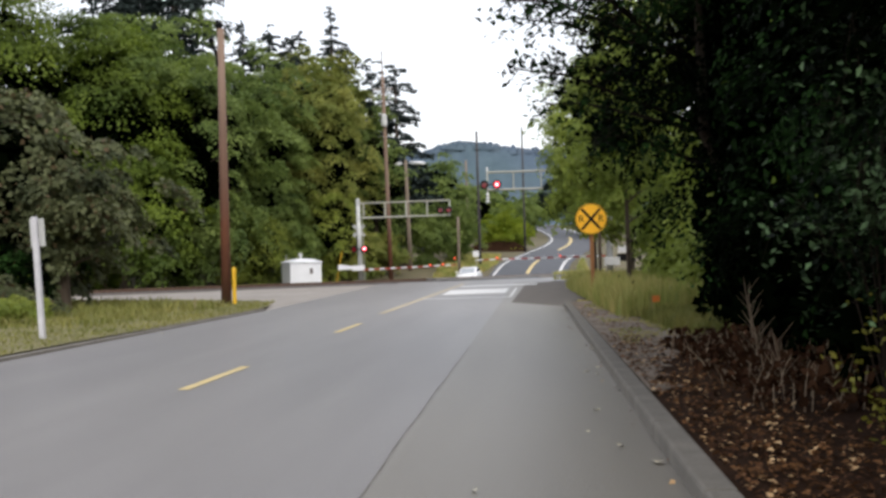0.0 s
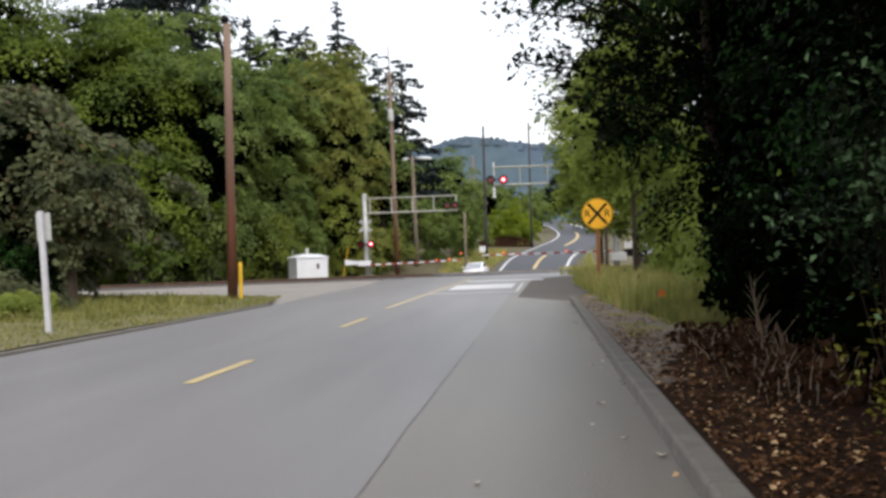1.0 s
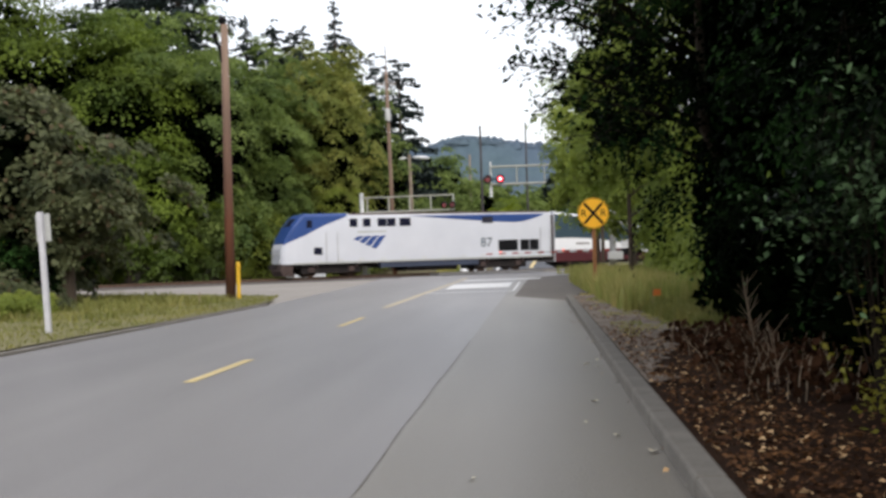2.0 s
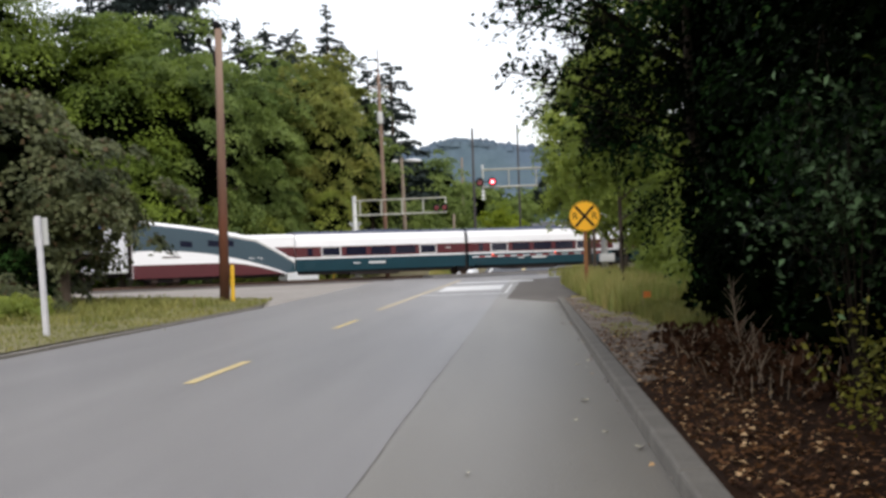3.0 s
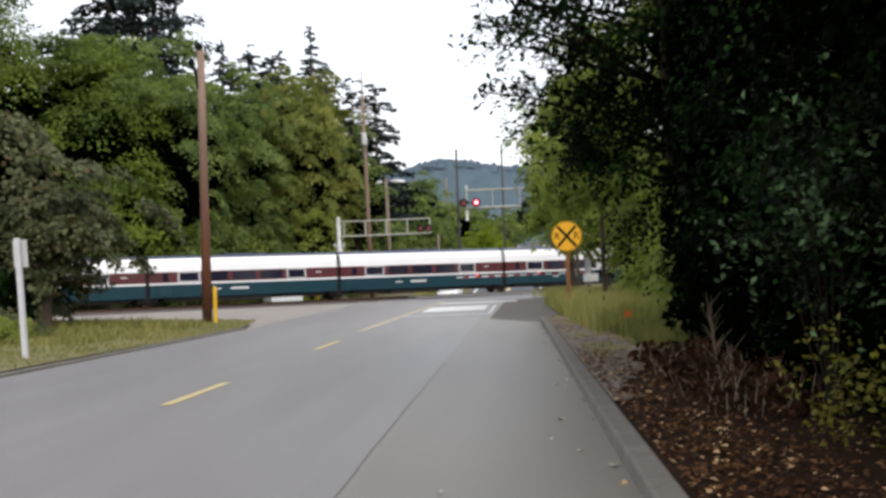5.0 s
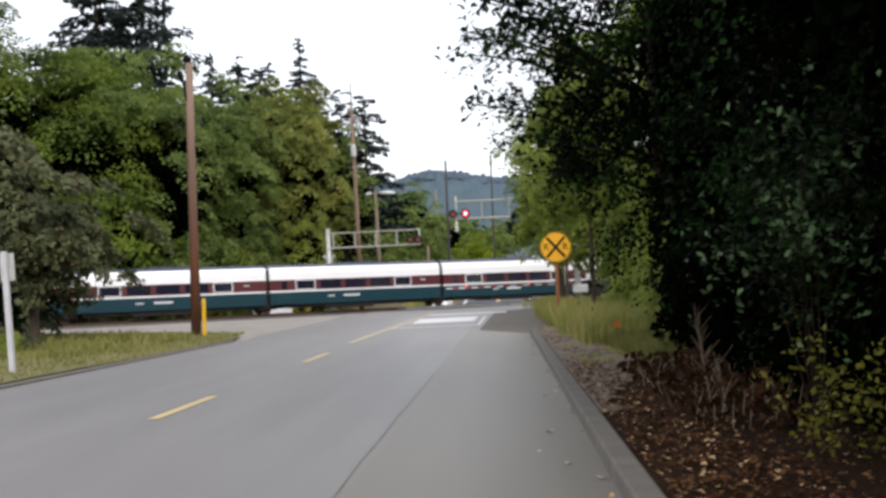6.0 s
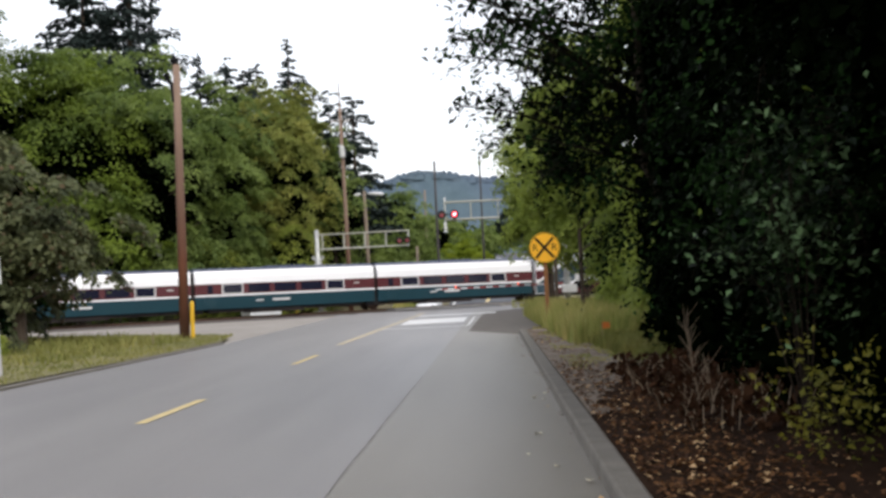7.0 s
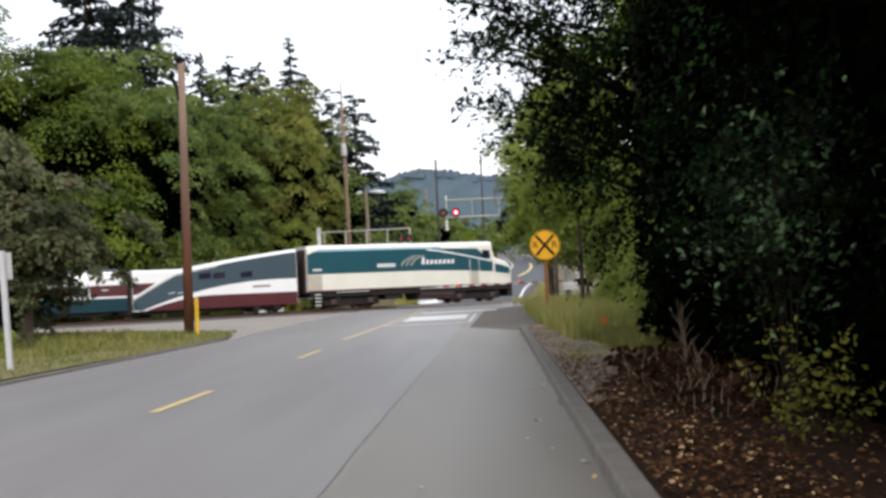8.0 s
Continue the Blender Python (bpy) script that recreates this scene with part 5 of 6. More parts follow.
def broad_tree(name, x, y, h, r, seed, material, label, category="tree", per=230, nc=70, leaf=0.3, low=0.12, trunk=0.25, group="broadleaf trees", squash=1.0, z=None, full=1.0, tip=0.35, rise=0.8):
    """Tapered trunk, limbs, and a crown of leaf clumps in an uneven envelope."""
    rng = np.random.default_rng(seed)
    root = thing(name, pose(x, y, (gz(x, y) if z is None else z) - 0.05), label, category, group)
    part("trunk", trunk_mesh(rng, h * 0.86, trunk, 8, r * 0.8), M_BARK, root, "brown bark trunk")
    d = unit(rng.normal(size=(nc, 3)))
    d = np.sign(d) * np.abs(d) ** full
    f = 0.66 + 0.34 * rng.random((nc, 1)) ** 0.5
    lobes = 1 + 0.22 * np.sin(d[:, :1] * 5 + seed) * np.cos(d[:, 1:2] * 4 + seed * 2)
    zc = h * (1 + low) / 2
    rz = h * (1 - low) / 2
    c = d * f * lobes * np.array([r, r * squash, rz]) + np.array([0, 0, zc])
    taper = 1 - tip * np.clip((c[:, 2:3] - zc) / rz, 0, 1)
    c[:, :2] *= taper
    more = 3
    c = np.repeat(c, more, 0) + rng.normal(size=(nc * more, 3)) * np.array([0.16 * r, 0.16 * r, 0.09 * rz])
    out = unit((c - np.array([0, 0, zc])) * np.array([1, 1, 0.35]))
    rad = (0.13 + 0.15 * rng.random(nc * more) ** 1.5) * min(r, rz) + 0.15
    pos, nrm = sprays(rng, c, rad, out, max(20, per // more), rise)
    pos[:, 2] = np.maximum(pos[:, 2], 0.08)
    size = leaf * (0.7 + 0.6 * rng.random(len(pos)))
    link("crown", leaves("crown", rng, pos, nrm, size, 0.7), material, root, kind="stuff")
    # inner leaves; on tall trees and maples near-black, shade put into their colour
    m = max(300, nc * per // 12)
    dd = unit(rng.normal(size=(m, 3))) * rng.random((m, 1)) ** 0.4 * 0.7
    pin = dd * np.array([r, r * squash, rz]) + np.array([0, 0, zc])
    pin[:, 2] = np.maximum(pin[:, 2], 0.3)
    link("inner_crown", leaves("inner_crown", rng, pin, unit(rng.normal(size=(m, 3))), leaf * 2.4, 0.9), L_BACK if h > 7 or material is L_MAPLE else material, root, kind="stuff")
    return root


def conifer(name, x, y, h, r, seed, label, per=60, bare=0.12, gap=0.5, leaf=0.95, droop=0.25, tip=0.9):
    """Whorls of drooping boughs round a straight trunk."""
    rng = np.random.default_rng(seed)
    root = thing(name, pose(x, y, gz(x, y) - 0.05), label, "conifer", "conifers")
    part("trunk", tubed([(0, 0, 0), (0, 0, h * 0.5), (0, 0, h)], [0.014 * h, 0.009 * h, 0.02], 8), M_BARK, root, "dark straight trunk")
    P, N, S = [], [], []
    z = h * bare
    while z < h * 0.99:
        f = (z / h - bare) / (1 - bare)
        ln = r * (1 - f) ** tip * (0.75 + 0.5 * rng.random()) + 0.12
        k = 5 + int(rng.random() * 3)
        a0 = rng.random() * 6.28
        for j in range(k):
            a = a0 + 6.28 * j / k + rng.normal() * 0.2
            L = ln * (0.6 + 0.55 * rng.random())
            n = max(6, int(1.7 * per * L / r))
            t = rng.random(n) ** 0.7
            w = 0.17 * L * (1 - t * 0.7)
            zb = z + rng.normal() * gap * 0.5
            lat = rng.normal(size=n) * w * 0.6
            q = np.stack([math.cos(a) * t * L - math.sin(a) * lat, math.sin(a) * t * L + math.cos(a) * lat, zb + 0.22 * L * t - droop * L * t ** 2 + rng.normal(size=n) * 0.045 * L], 1)
            P.append(q)
            N.append(unit(np.tile([math.cos(a) * 0.3, math.sin(a) * 0.3, 1.0], (n, 1)) + rng.normal(size=(n, 3)) * 0.5))
            S.append(np.full(n, leaf) * (0.7 + 0.5 * rng.random(n)) * (0.5 + 0.5 * (1 - f)))
        z += gap * (0.7 + 0.6 * rng.random())
    link("needle_crown", leaves("needle_crown", rng, np.concatenate(P), np.concatenate(N), np.concatenate(S), 0.5, 0.1), L_CONIFER, root, kind="stuff")
    return root


def shrub(x, y, h, r, seed, material, label, per=170, nc=34, leaf=0.2, z=None, squash=1.0):
    return broad_tree("shrub", x, y, h, r, seed, material, label, "shrub", per, nc, leaf, 0.02, 0.06, "shrubs", squash, z)


# woods behind the track
broad_tree("maple_tree", -34.5, 73, 24.8, 7.5, 11, L_MAPLE, "tall green maple tree with dense foliage", nc=80, per=480, tip=0.2, leaf=0.28)
broad_tree("maple_tree", -28.0, 78, 21.2, 6.6, 12, L_MAPLE, "tall green maple tree with dense foliage", nc=80, per=480, tip=0.2, leaf=0.28)
broad_tree("maple_tree", -21.9, 80, 19.6, 5.6, 13, L_GREEN, "tall pale green tree with dense foliage", full=0.75, tip=0.1, nc=90, per=380, leaf=0.27)
broad_tree("maple_tree", -42.0, 70, 29, 8.0, 14, L_OLIVE, "tall olive green tree beside the track", nc=90, per=240, leaf=0.38)
broad_tree("maple_tree", -25.0, 74, 10.8, 4.6, 15, L_MAPLE, "lower bright maple among taller trees", nc=60, per=220)
broad_tree("maple_tree", -31.0, 69.5, 13.5, 4.4, 16, L_OLIVE, "olive green young tree beside the track", nc=55, per=220)
broad_tree("deciduous_tree", -19.4, 89, 18.6, 4.2, 17, L_GREEN, "tall grey green tree with a rounded crown", full=0.75, tip=0.1, nc=100, per=380, leaf=0.26)
broad_tree("deciduous_tree", -15.4, 98, 19.4, 4.8, 18, L_OLIVE, "tall tree with olive brown upper foliage", full=0.8, tip=0.05, nc=170, per=330, leaf=0.27)
broad_tree("deciduous_tree", -10.7, 101, 14.5, 3.6, 19, L_GREEN, "green tree beside the taller woods", nc=60, per=220)
broad_tree("deciduous_tree", -8.2, 134, 11.6, 5.2, 20, L_GREEN, "rounded green tree on the slope", nc=60, per=200, leaf=0.36)
broad_tree("deciduous_tree", -23, 98, 20.3, 4.8, 21, L_GREEN, "tall grey green tree deeper in the woods", full=0.75, tip=0.1, nc=70, per=200, leaf=0.4)
broad_tree("deciduous_tree", -19.0, 105, 20.6, 4.6, 28, L_GREEN, "tall grey green tree deeper in the woods", full=0.75, tip=0.05, nc=110, per=260, leaf=0.3)
broad_tree("deciduous_tree", -33, 92, 24, 6.5, 22, L_GREEN, "tall grey green tree deeper in the woods", nc=70, per=200, leaf=0.42)
broad_tree("deciduous_tree", -52, 74, 24, 8, 23, L_GREEN, "tall green tree beside the track", nc=70, per=200, leaf=0.42)
broad_tree("deciduous_tree", -15, 118, 16, 5, 24, L_GREEN, "green tree deeper in the woods", nc=50, per=180, leaf=0.42)
broad_tree("deciduous_tree", -5.5, 160, 8, 5, 25, L_GREEN, "green tree far up the slope", nc=50, per=150, leaf=0.42)
broad_tree("deciduous_tree", 1.0, 176, 5.5, 5.0, 26, L_GREEN, "green tree far up the slope", nc=50, per=150, leaf=0.42)
broad_tree("deciduous_tree", 17, 170, 11, 6, 27, L_GREEN, "green tree beside the far road", nc=50, per=150, leaf=0.42)
for i, (x, y, h, r) in enumerate(((2.6, 192, 6.5, 3.4), (15.5, 186, 9, 4.5), (6.5, 236, 8, 6), (-3.5, 216, 8, 6), (14, 222, 9, 5))):
    broad_tree("deciduous_tree", x, y, h, r, 150 + i, L_GREEN, "green tree at the bend of the far road", nc=40, per=150, leaf=0.45)
conifer("fir_tree", -19.0, 125, 29.8, 6.5, 31, "slender dark fir with a pointed top", tip=0.85, per=60, gap=0.75)
conifer("fir_tree", -28.9, 122, 25.8, 6.0, 32, "dark fir behind the broadleaf trees", per=70, tip=0.6, gap=0.7)
conifer("fir_tree", -25.9, 122, 26.6, 5.5, 33, "dark fir behind the broadleaf trees", per=70, tip=0.6, gap=0.7)
conifer("fir_tree", -24.0, 123, 25.6, 5.5, 39, "dark fir behind the broadleaf trees", per=70, tip=0.6, gap=0.7)
conifer("fir_tree", -22.0, 121, 25.8, 5.5, 40, "dark fir behind the broadleaf trees", per=70, tip=0.6, gap=0.7)
conifer("fir_tree", -16.4, 120, 23.8, 5.5, 34, "dark fir behind the broadleaf trees", tip=0.6, gap=0.7)
conifer("fir_tree", -34.0, 113, 41, 11, 35, "very tall dark fir above the woods", gap=1.0, leaf=1.3, tip=0.8, per=75)
conifer("fir_tree", -39.5, 114, 42, 11, 36, "very tall dark fir above the woods", gap=1.0, leaf=1.3, tip=0.8, per=75)
conifer("pine_tree", -9.4, 108, 20.6, 4.6, 37, "airy dark conifer with gaps between its boughs", gap=0.95, per=70, tip=0.4, leaf=0.8)
conifer("pine_tree", -12.4, 112, 21.0, 5.0, 38, "airy dark conifer with gaps between its boughs", gap=0.95, per=70, tip=0.45, leaf=0.8)
shrub(-13.1, 92, 8.4, 2.6, 41, L_BUSH, "rounded green bush beside the track", nc=50)
shrub(-18.9, 85.5, 7.2, 3.4, 42, L_BUSH, "large yellowish green bush beside the track", nc=55)
shrub(-23.2, 80.5, 5.8, 2.8, 43, L_MAPLE, "dark green bush beside the track", nc=45)
shrub(-16.0, 88.5, 6.0, 2.6, 44, L_GREEN, "grey green bush behind the signal hut", nc=45)
shrub(-10.8, 92.5, 4.6, 2.0, 45, L_OLIVE, "olive bush behind the signal", nc=36)
shrub(-28.5, 75.5, 4.6, 3.0, 46, L_MAPLE, "dark green bush under the trees", nc=40)
shrub(-33.5, 71, 4.2, 3.0, 47, L_GREEN, "dark green bush under the trees", nc=40)
shrub(-6.3, 104, 5.4, 2.4, 48, L_GREEN, "dark bush behind the gate", nc=40)
shrub(-3.4, 108, 6.6, 2.6, 49, L_GREEN, "grey green bush on the slope", nc=40)
shrub(-1.5, 133.5, 4.4, 2.0, 50, L_BRIGHT, "bright yellow green bush on the bank", nc=36)
shrub(0.7, 134, 5.2, 3.0, 51, L_BRIGHT, "bright yellow green bush on the bank", nc=44)
shrub(2.6, 135, 4.0, 1.6, 52, L_BRIGHT, "bright yellow green bush on the bank", nc=36)
shrub(-4.4, 118, 5.6, 2.2, 53, L_GREEN, "green bush on the slope", nc=36)
shrub(-9.4, 96.5, 4.2, 1.9, 54, L_OLIVE, "olive bush behind the poles", nc=30)
bank = bmesh.new()
loft(bank, [[(x, 130.6, gz(x, 130) - 0.5), (x, 131.4, gz(x, 131) + h), (x, 134.5, gz(x, 134) + h * 0.8), (x, 136, gz(x, 136) - 0.5)] for x, h in ((-4.6, 0.1), (-2.6, 0.8), (-0.4, 1.2), (2.0, 1.1), (3.4, 0.2))])
structure("earth_bank", bank, M_LITTER_SOIL, "dark brown earth bank under the bush")

# trees and shrubs to the right of the road
broad_tree("roadside_tree", 7.1, 49, 10.9, 2.4, 61, L_LIGHT, "light green tree beside the road", low=0.3, trunk=0.09, nc=60, per=230, leaf=0.17)
broad_tree("roadside_tree", 7.2, 57, 6.9, 2.2, 62, L_LIGHT, "light green tree beside the road", low=0.4, trunk=0.09, nc=44, per=200, leaf=0.18)
broad_tree("roadside_tree", 7.9, 42, 8.8, 2.2, 63, L_LIGHT, "light green tree beside the road", low=0.36, trunk=0.08, nc=60, per=230, leaf=0.16)
broad_tree("roadside_tree", 7.0, 33.5, 9.5, 1.9, 64, L_LIGHT, "light green tree above the sign", trunk=0.08, nc=60, per=240, leaf=0.14, low=0.38)
broad_tree("roadside_tree", 12, 55, 7.5, 3.0, 65, L_GREEN, "green leafy tree behind the roadside shrubs", nc=50, per=200, leaf=0.2)
broad_tree("roadside_tree", 14.5, 46, 7, 3.2, 66, L_GREEN, "green leafy tree behind the roadside shrubs", nc=50, per=200, leaf=0.2)
broad_tree("roadside_tree", 11.4, 37, 6.5, 2.6, 67, L_GREEN, "green leafy tree behind the roadside shrubs", nc=50, per=200, leaf=0.18)
conifer("fir_tree", 7.6, 62, 10.4, 2.5, 68, "dark fir beside the crossing", leaf=0.6, bare=0.45)
for i, (x, y, h, r, m) in enumerate(((8.6, 36.5, 4.2, 1.3, L_LIGHT), (8.6, 32.5, 3.9, 1.3, L_LIGHT), (8.4, 28.5, 3.6, 1.3, L_LIGHT), (8.4, 24.5, 3.0, 1.2, L_LIGHT), (10.5, 40, 4.4, 1.6, L_GREEN), (12.5, 52, 4.5, 2.0, L_GREEN))):
    shrub(x, y, h, r, 70 + i, m, "leafy green shrub behind the warning sign", nc=34, per=190, leaf=0.12)
for i, (x, y, h, r) in enumerate(((19, 78, 12, 4), (27, 84, 13, 4.5), (24, 68, 13, 4.5), (36, 88, 13, 5), (18, 60, 13, 4), (22, 50, 14, 5), (48, 92, 13, 5))):
    broad_tree("roadside_tree", x, y, h, r, 80 + i, L_GREEN, "green tree in the woods beside the track", nc=40, per=150, leaf=0.4)


# the dark trees that overhang the kerb; leaf colours carry their shade
def overhang(seed, tx, ty, y0, y1, n, face, label, material, z1=12.0, leaf=0.085, per=200):
    rng = np.random.default_rng(seed)
    root = thing("overhanging_tree", pose(tx, ty, gz(tx, ty) + 0.05), label, "tree", "dark roadside trees")
    part("trunk", trunk_mesh(rng, z1 * 0.95, 0.16, 12, 2.6), M_BARK, root, "dark trunk and limbs")
    y = y0 + (y1 - y0) * rng.random(n)
    z = 0.8 + (z1 - 0.8) * rng.random(n) ** 1.1
    r = 0.42 + 0.4 * rng.random(n)
    depth = rng.random(n) ** 1.6 * 2.4
    x = np.array([face(b, c) for b, c in zip(y, z)]) + r * 0.8 + depth
    keep = [noise.noise((b * 0.45, d * 0.55, seed)) > -0.18 for b, d in zip(y, z)]
    c = np.stack([x - tx, y - ty, z], 1)[keep]
    c = np.repeat(c, 3, 0) + rng.normal(size=(3 * len(c), 3)) * np.array([0.2, 0.3, 0.3])
    pos, nrm = sprays(rng, c, 0.8 * np.repeat(r[keep], 3), np.tile([-1.0, -0.35, 0.0], (len(c), 1)), per // 3, 0.45, 0.55)
    size = leaf * (0.65 + 0.7 * rng.random(len(pos)))
    link("crown", leaves("crown", rng, pos, nrm, size, 0.62, 0.1, True), material, root, kind="stuff")
    # leaves behind the face, coloured near-black for the shade in there
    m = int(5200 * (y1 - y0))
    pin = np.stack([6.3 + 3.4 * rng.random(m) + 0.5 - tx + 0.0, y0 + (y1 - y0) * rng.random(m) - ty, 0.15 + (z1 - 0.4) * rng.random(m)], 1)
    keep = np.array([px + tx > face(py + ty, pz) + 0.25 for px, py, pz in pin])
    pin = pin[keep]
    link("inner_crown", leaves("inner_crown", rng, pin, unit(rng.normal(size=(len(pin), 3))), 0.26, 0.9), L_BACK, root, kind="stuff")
    return root


def face_line(y, z):
    """How near to the road the foliage comes, by height."""
    x = 5.1 + 0.25 * math.sin(y * 1.3) + 0.2 * math.sin(z * 2.1 + y)
    x += 1.1 * smooth((y - 8.8) / 1.5) * smooth((14.2 - y) / 1.5) * smooth((z - 1.2) / 1.0) * smooth((5.5 - z) / 1.0)
    x += (0.55 + 0.85 * smooth((y - 7.5) / 4)) * smooth((2.7 - z) / 1.3) + 0.75 * smooth((1.5 - z) / 0.9) * smooth((10 - y) / 3)
    x += 1.0 * smooth((9.2 - y) / 1.0) * smooth((z - 0.8) / 0.5) * smooth((3.3 - z) / 0.9)
    # unseen crown above the view, pushed roadward to shade what hangs below
    return x - 1.2 * smooth((z - 5.0) / 2.5) * smooth((14.5 - y) / 3)


# nearest tree: deep shade painted into its outer leaves too
overhang(101, 8.0, 6.0, 4.0, 7.4, 130, face_line, "tree overhanging the kerb, shade painted into its black leaves", L_BACK, leaf=0.07)
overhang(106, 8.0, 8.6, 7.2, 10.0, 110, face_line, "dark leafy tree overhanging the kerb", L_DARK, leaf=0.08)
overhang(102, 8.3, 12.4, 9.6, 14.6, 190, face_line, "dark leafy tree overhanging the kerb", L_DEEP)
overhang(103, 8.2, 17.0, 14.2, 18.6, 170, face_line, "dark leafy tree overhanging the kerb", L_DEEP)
broad_tree("roadside_tree", 9.6, 30.5, 11, 2.3, 105, L_LIGHT, "light green tree beside the road", nc=60, per=220, leaf=0.15, low=0.3, trunk=0.09)
broad_tree("roadside_tree", 8.8, 22.0, 7.5, 1.9, 104, L_LIGHT, "leafy green tree beside the dark trees", nc=60, per=220, leaf=0.13, low=0.05)
# backing rows added to block sun and sky; last two unseen, behind the camera
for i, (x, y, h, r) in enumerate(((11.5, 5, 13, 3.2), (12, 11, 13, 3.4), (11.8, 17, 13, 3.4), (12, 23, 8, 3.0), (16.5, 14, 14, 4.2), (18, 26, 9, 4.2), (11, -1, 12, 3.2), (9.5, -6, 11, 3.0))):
    broad_tree("roadside_tree", x, y, h, r, 110 + i, L_DARK, "dark tree added to back the roadside thicket", nc=64, per=170, leaf=0.2, low=0.02)


def branch(root, rng, pts, r, n, size, material):
    """A bough with side twigs and leaves along it."""
    bm = bmesh.new()
    tube(bm, pts, [r * (1 - 0.8 * i / (len(pts) - 1)) for i in range(len(pts))], 6)
    P, N = [], []
    pv = [Vector(p) for p in pts]
    for i in range(n):
        f = 0.25 + 0.75 * (i + rng.random()) / n
        k = min(int(f * (len(pv) - 1)), len(pv) - 2)
        p = pv[k].lerp(pv[k + 1], f * (len(pv) - 1) - k)
        q = p + Vector(rng.normal(size=3) * np.array([0.20, 0.20, 0.14]))
        tube(bm, [p, q], [r * 0.22, r * 0.1], 4)
        for _ in range(7):
            P.append(np.array(q) + rng.normal(size=3) * 0.075)
            N.append(rng.normal(size=3) * 0.6 + np.array([0, 0, 0.8]))
    part("bough", bm, M_BARK_DARK, root, "thin dark bough")
    P, N = np.array(P), unit(np.array(N))
    link("bough_leaves", leaves("bough_leaves", rng, P, N, size * (0.7 + 0.6 * rng.random(len(P))), 0.55), material, root, kind="stuff")


rng = np.random.default_rng(7)
tips = thing("overhanging_tree", pose(6.6, 16.5, gz(6.6, 16.5) + 0.05), "leafy boughs reaching out over the road", "tree", "dark roadside trees")
part("trunk", tubed([(1.2, 1.4, 0), (1.0, 1.2, 1.5), (0.1, 0.1, 3.2), (0, 0, 8.0)], [0.13, 0.11, 0.09, 0.02], 8), M_BARK, tips, "dark trunk and limbs")
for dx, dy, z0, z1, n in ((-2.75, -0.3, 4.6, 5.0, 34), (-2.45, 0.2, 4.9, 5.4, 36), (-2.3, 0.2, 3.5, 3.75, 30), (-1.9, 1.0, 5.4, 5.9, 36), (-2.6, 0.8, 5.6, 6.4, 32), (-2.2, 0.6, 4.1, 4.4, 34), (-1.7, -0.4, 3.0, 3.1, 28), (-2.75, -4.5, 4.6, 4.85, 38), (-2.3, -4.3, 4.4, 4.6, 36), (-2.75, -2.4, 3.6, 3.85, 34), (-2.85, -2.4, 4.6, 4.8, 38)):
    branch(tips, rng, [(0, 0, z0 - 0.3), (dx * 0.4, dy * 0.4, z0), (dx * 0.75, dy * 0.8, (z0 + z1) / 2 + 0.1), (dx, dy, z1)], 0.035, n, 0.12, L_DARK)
def leafy_shrub(x, y, label, boughs, size, material, r=0.015):
    root = thing("shrub", pose(x, y, gz(x, y) + 0.08), label, "shrub", "shrubs")
    for dx, dy, z1, n in boughs:
        branch(root, rng, [(0, 0, 0), (dx * 0.3, dy * 0.3, z1 * 0.7), (dx * 0.7, dy * 0.7, z1 * 1.05), (dx, dy, z1 * 0.86)], r, n, size, material)


leafy_shrub(6.62, 7.2, "straggling shrub with yellowing leaves under the trees", ((-0.4, -0.4, 0.45, 14), (-0.3, -0.6, 0.36, 12), (-0.3, 0.1, 0.6, 12), (-0.1, -0.6, 0.5, 12), (-0.15, -0.3, 0.28, 10)), 0.062, L_YELLOWING, 0.008)
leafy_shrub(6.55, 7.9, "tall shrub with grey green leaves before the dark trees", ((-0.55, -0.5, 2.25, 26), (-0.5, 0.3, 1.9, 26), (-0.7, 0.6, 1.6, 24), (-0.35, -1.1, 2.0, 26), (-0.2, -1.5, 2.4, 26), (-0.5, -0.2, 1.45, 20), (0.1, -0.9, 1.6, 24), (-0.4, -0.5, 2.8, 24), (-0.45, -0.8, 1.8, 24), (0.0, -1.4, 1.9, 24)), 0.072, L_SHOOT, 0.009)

# dusty tree in front of the track
broad_tree("dusty_tree", -16.2, 38.5, 8.4, 5.6, 121, L_DUSTY, "dusty grey green tree with some brown leaves", nc=62, per=330, leaf=0.26, low=0.1)
broad_tree("dusty_tree", -12.6, 36.6, 5.6, 2.3, 126, L_DUSTY, "smaller dusty tree with hanging boughs", nc=40, per=220, leaf=0.16, low=0.3)
# added shrub in near-black leaves, makes the shade at the tree's foot
shrub(-15.0, 36.8, 2.8, 2.6, 122, L_DARK, "low dark shrub added for the shade under the tree", nc=30, leaf=0.16)
broad_tree("dusty_tree", -23, 40, 9.5, 5.5, 123, L_DUSTY, "dusty grey green tree beside the yard", nc=70, per=220, leaf=0.24, low=0.08)
shrub(-10.3, 27.5, 0.9, 1.5, 124, L_BUSH, "low weeds at the foot of the tree", nc=24, leaf=0.1)
shrub(-12.5, 31.5, 1.3, 2.0, 125, L_DUSTY, "low weeds at the foot of the tree", nc=28, leaf=0.12)


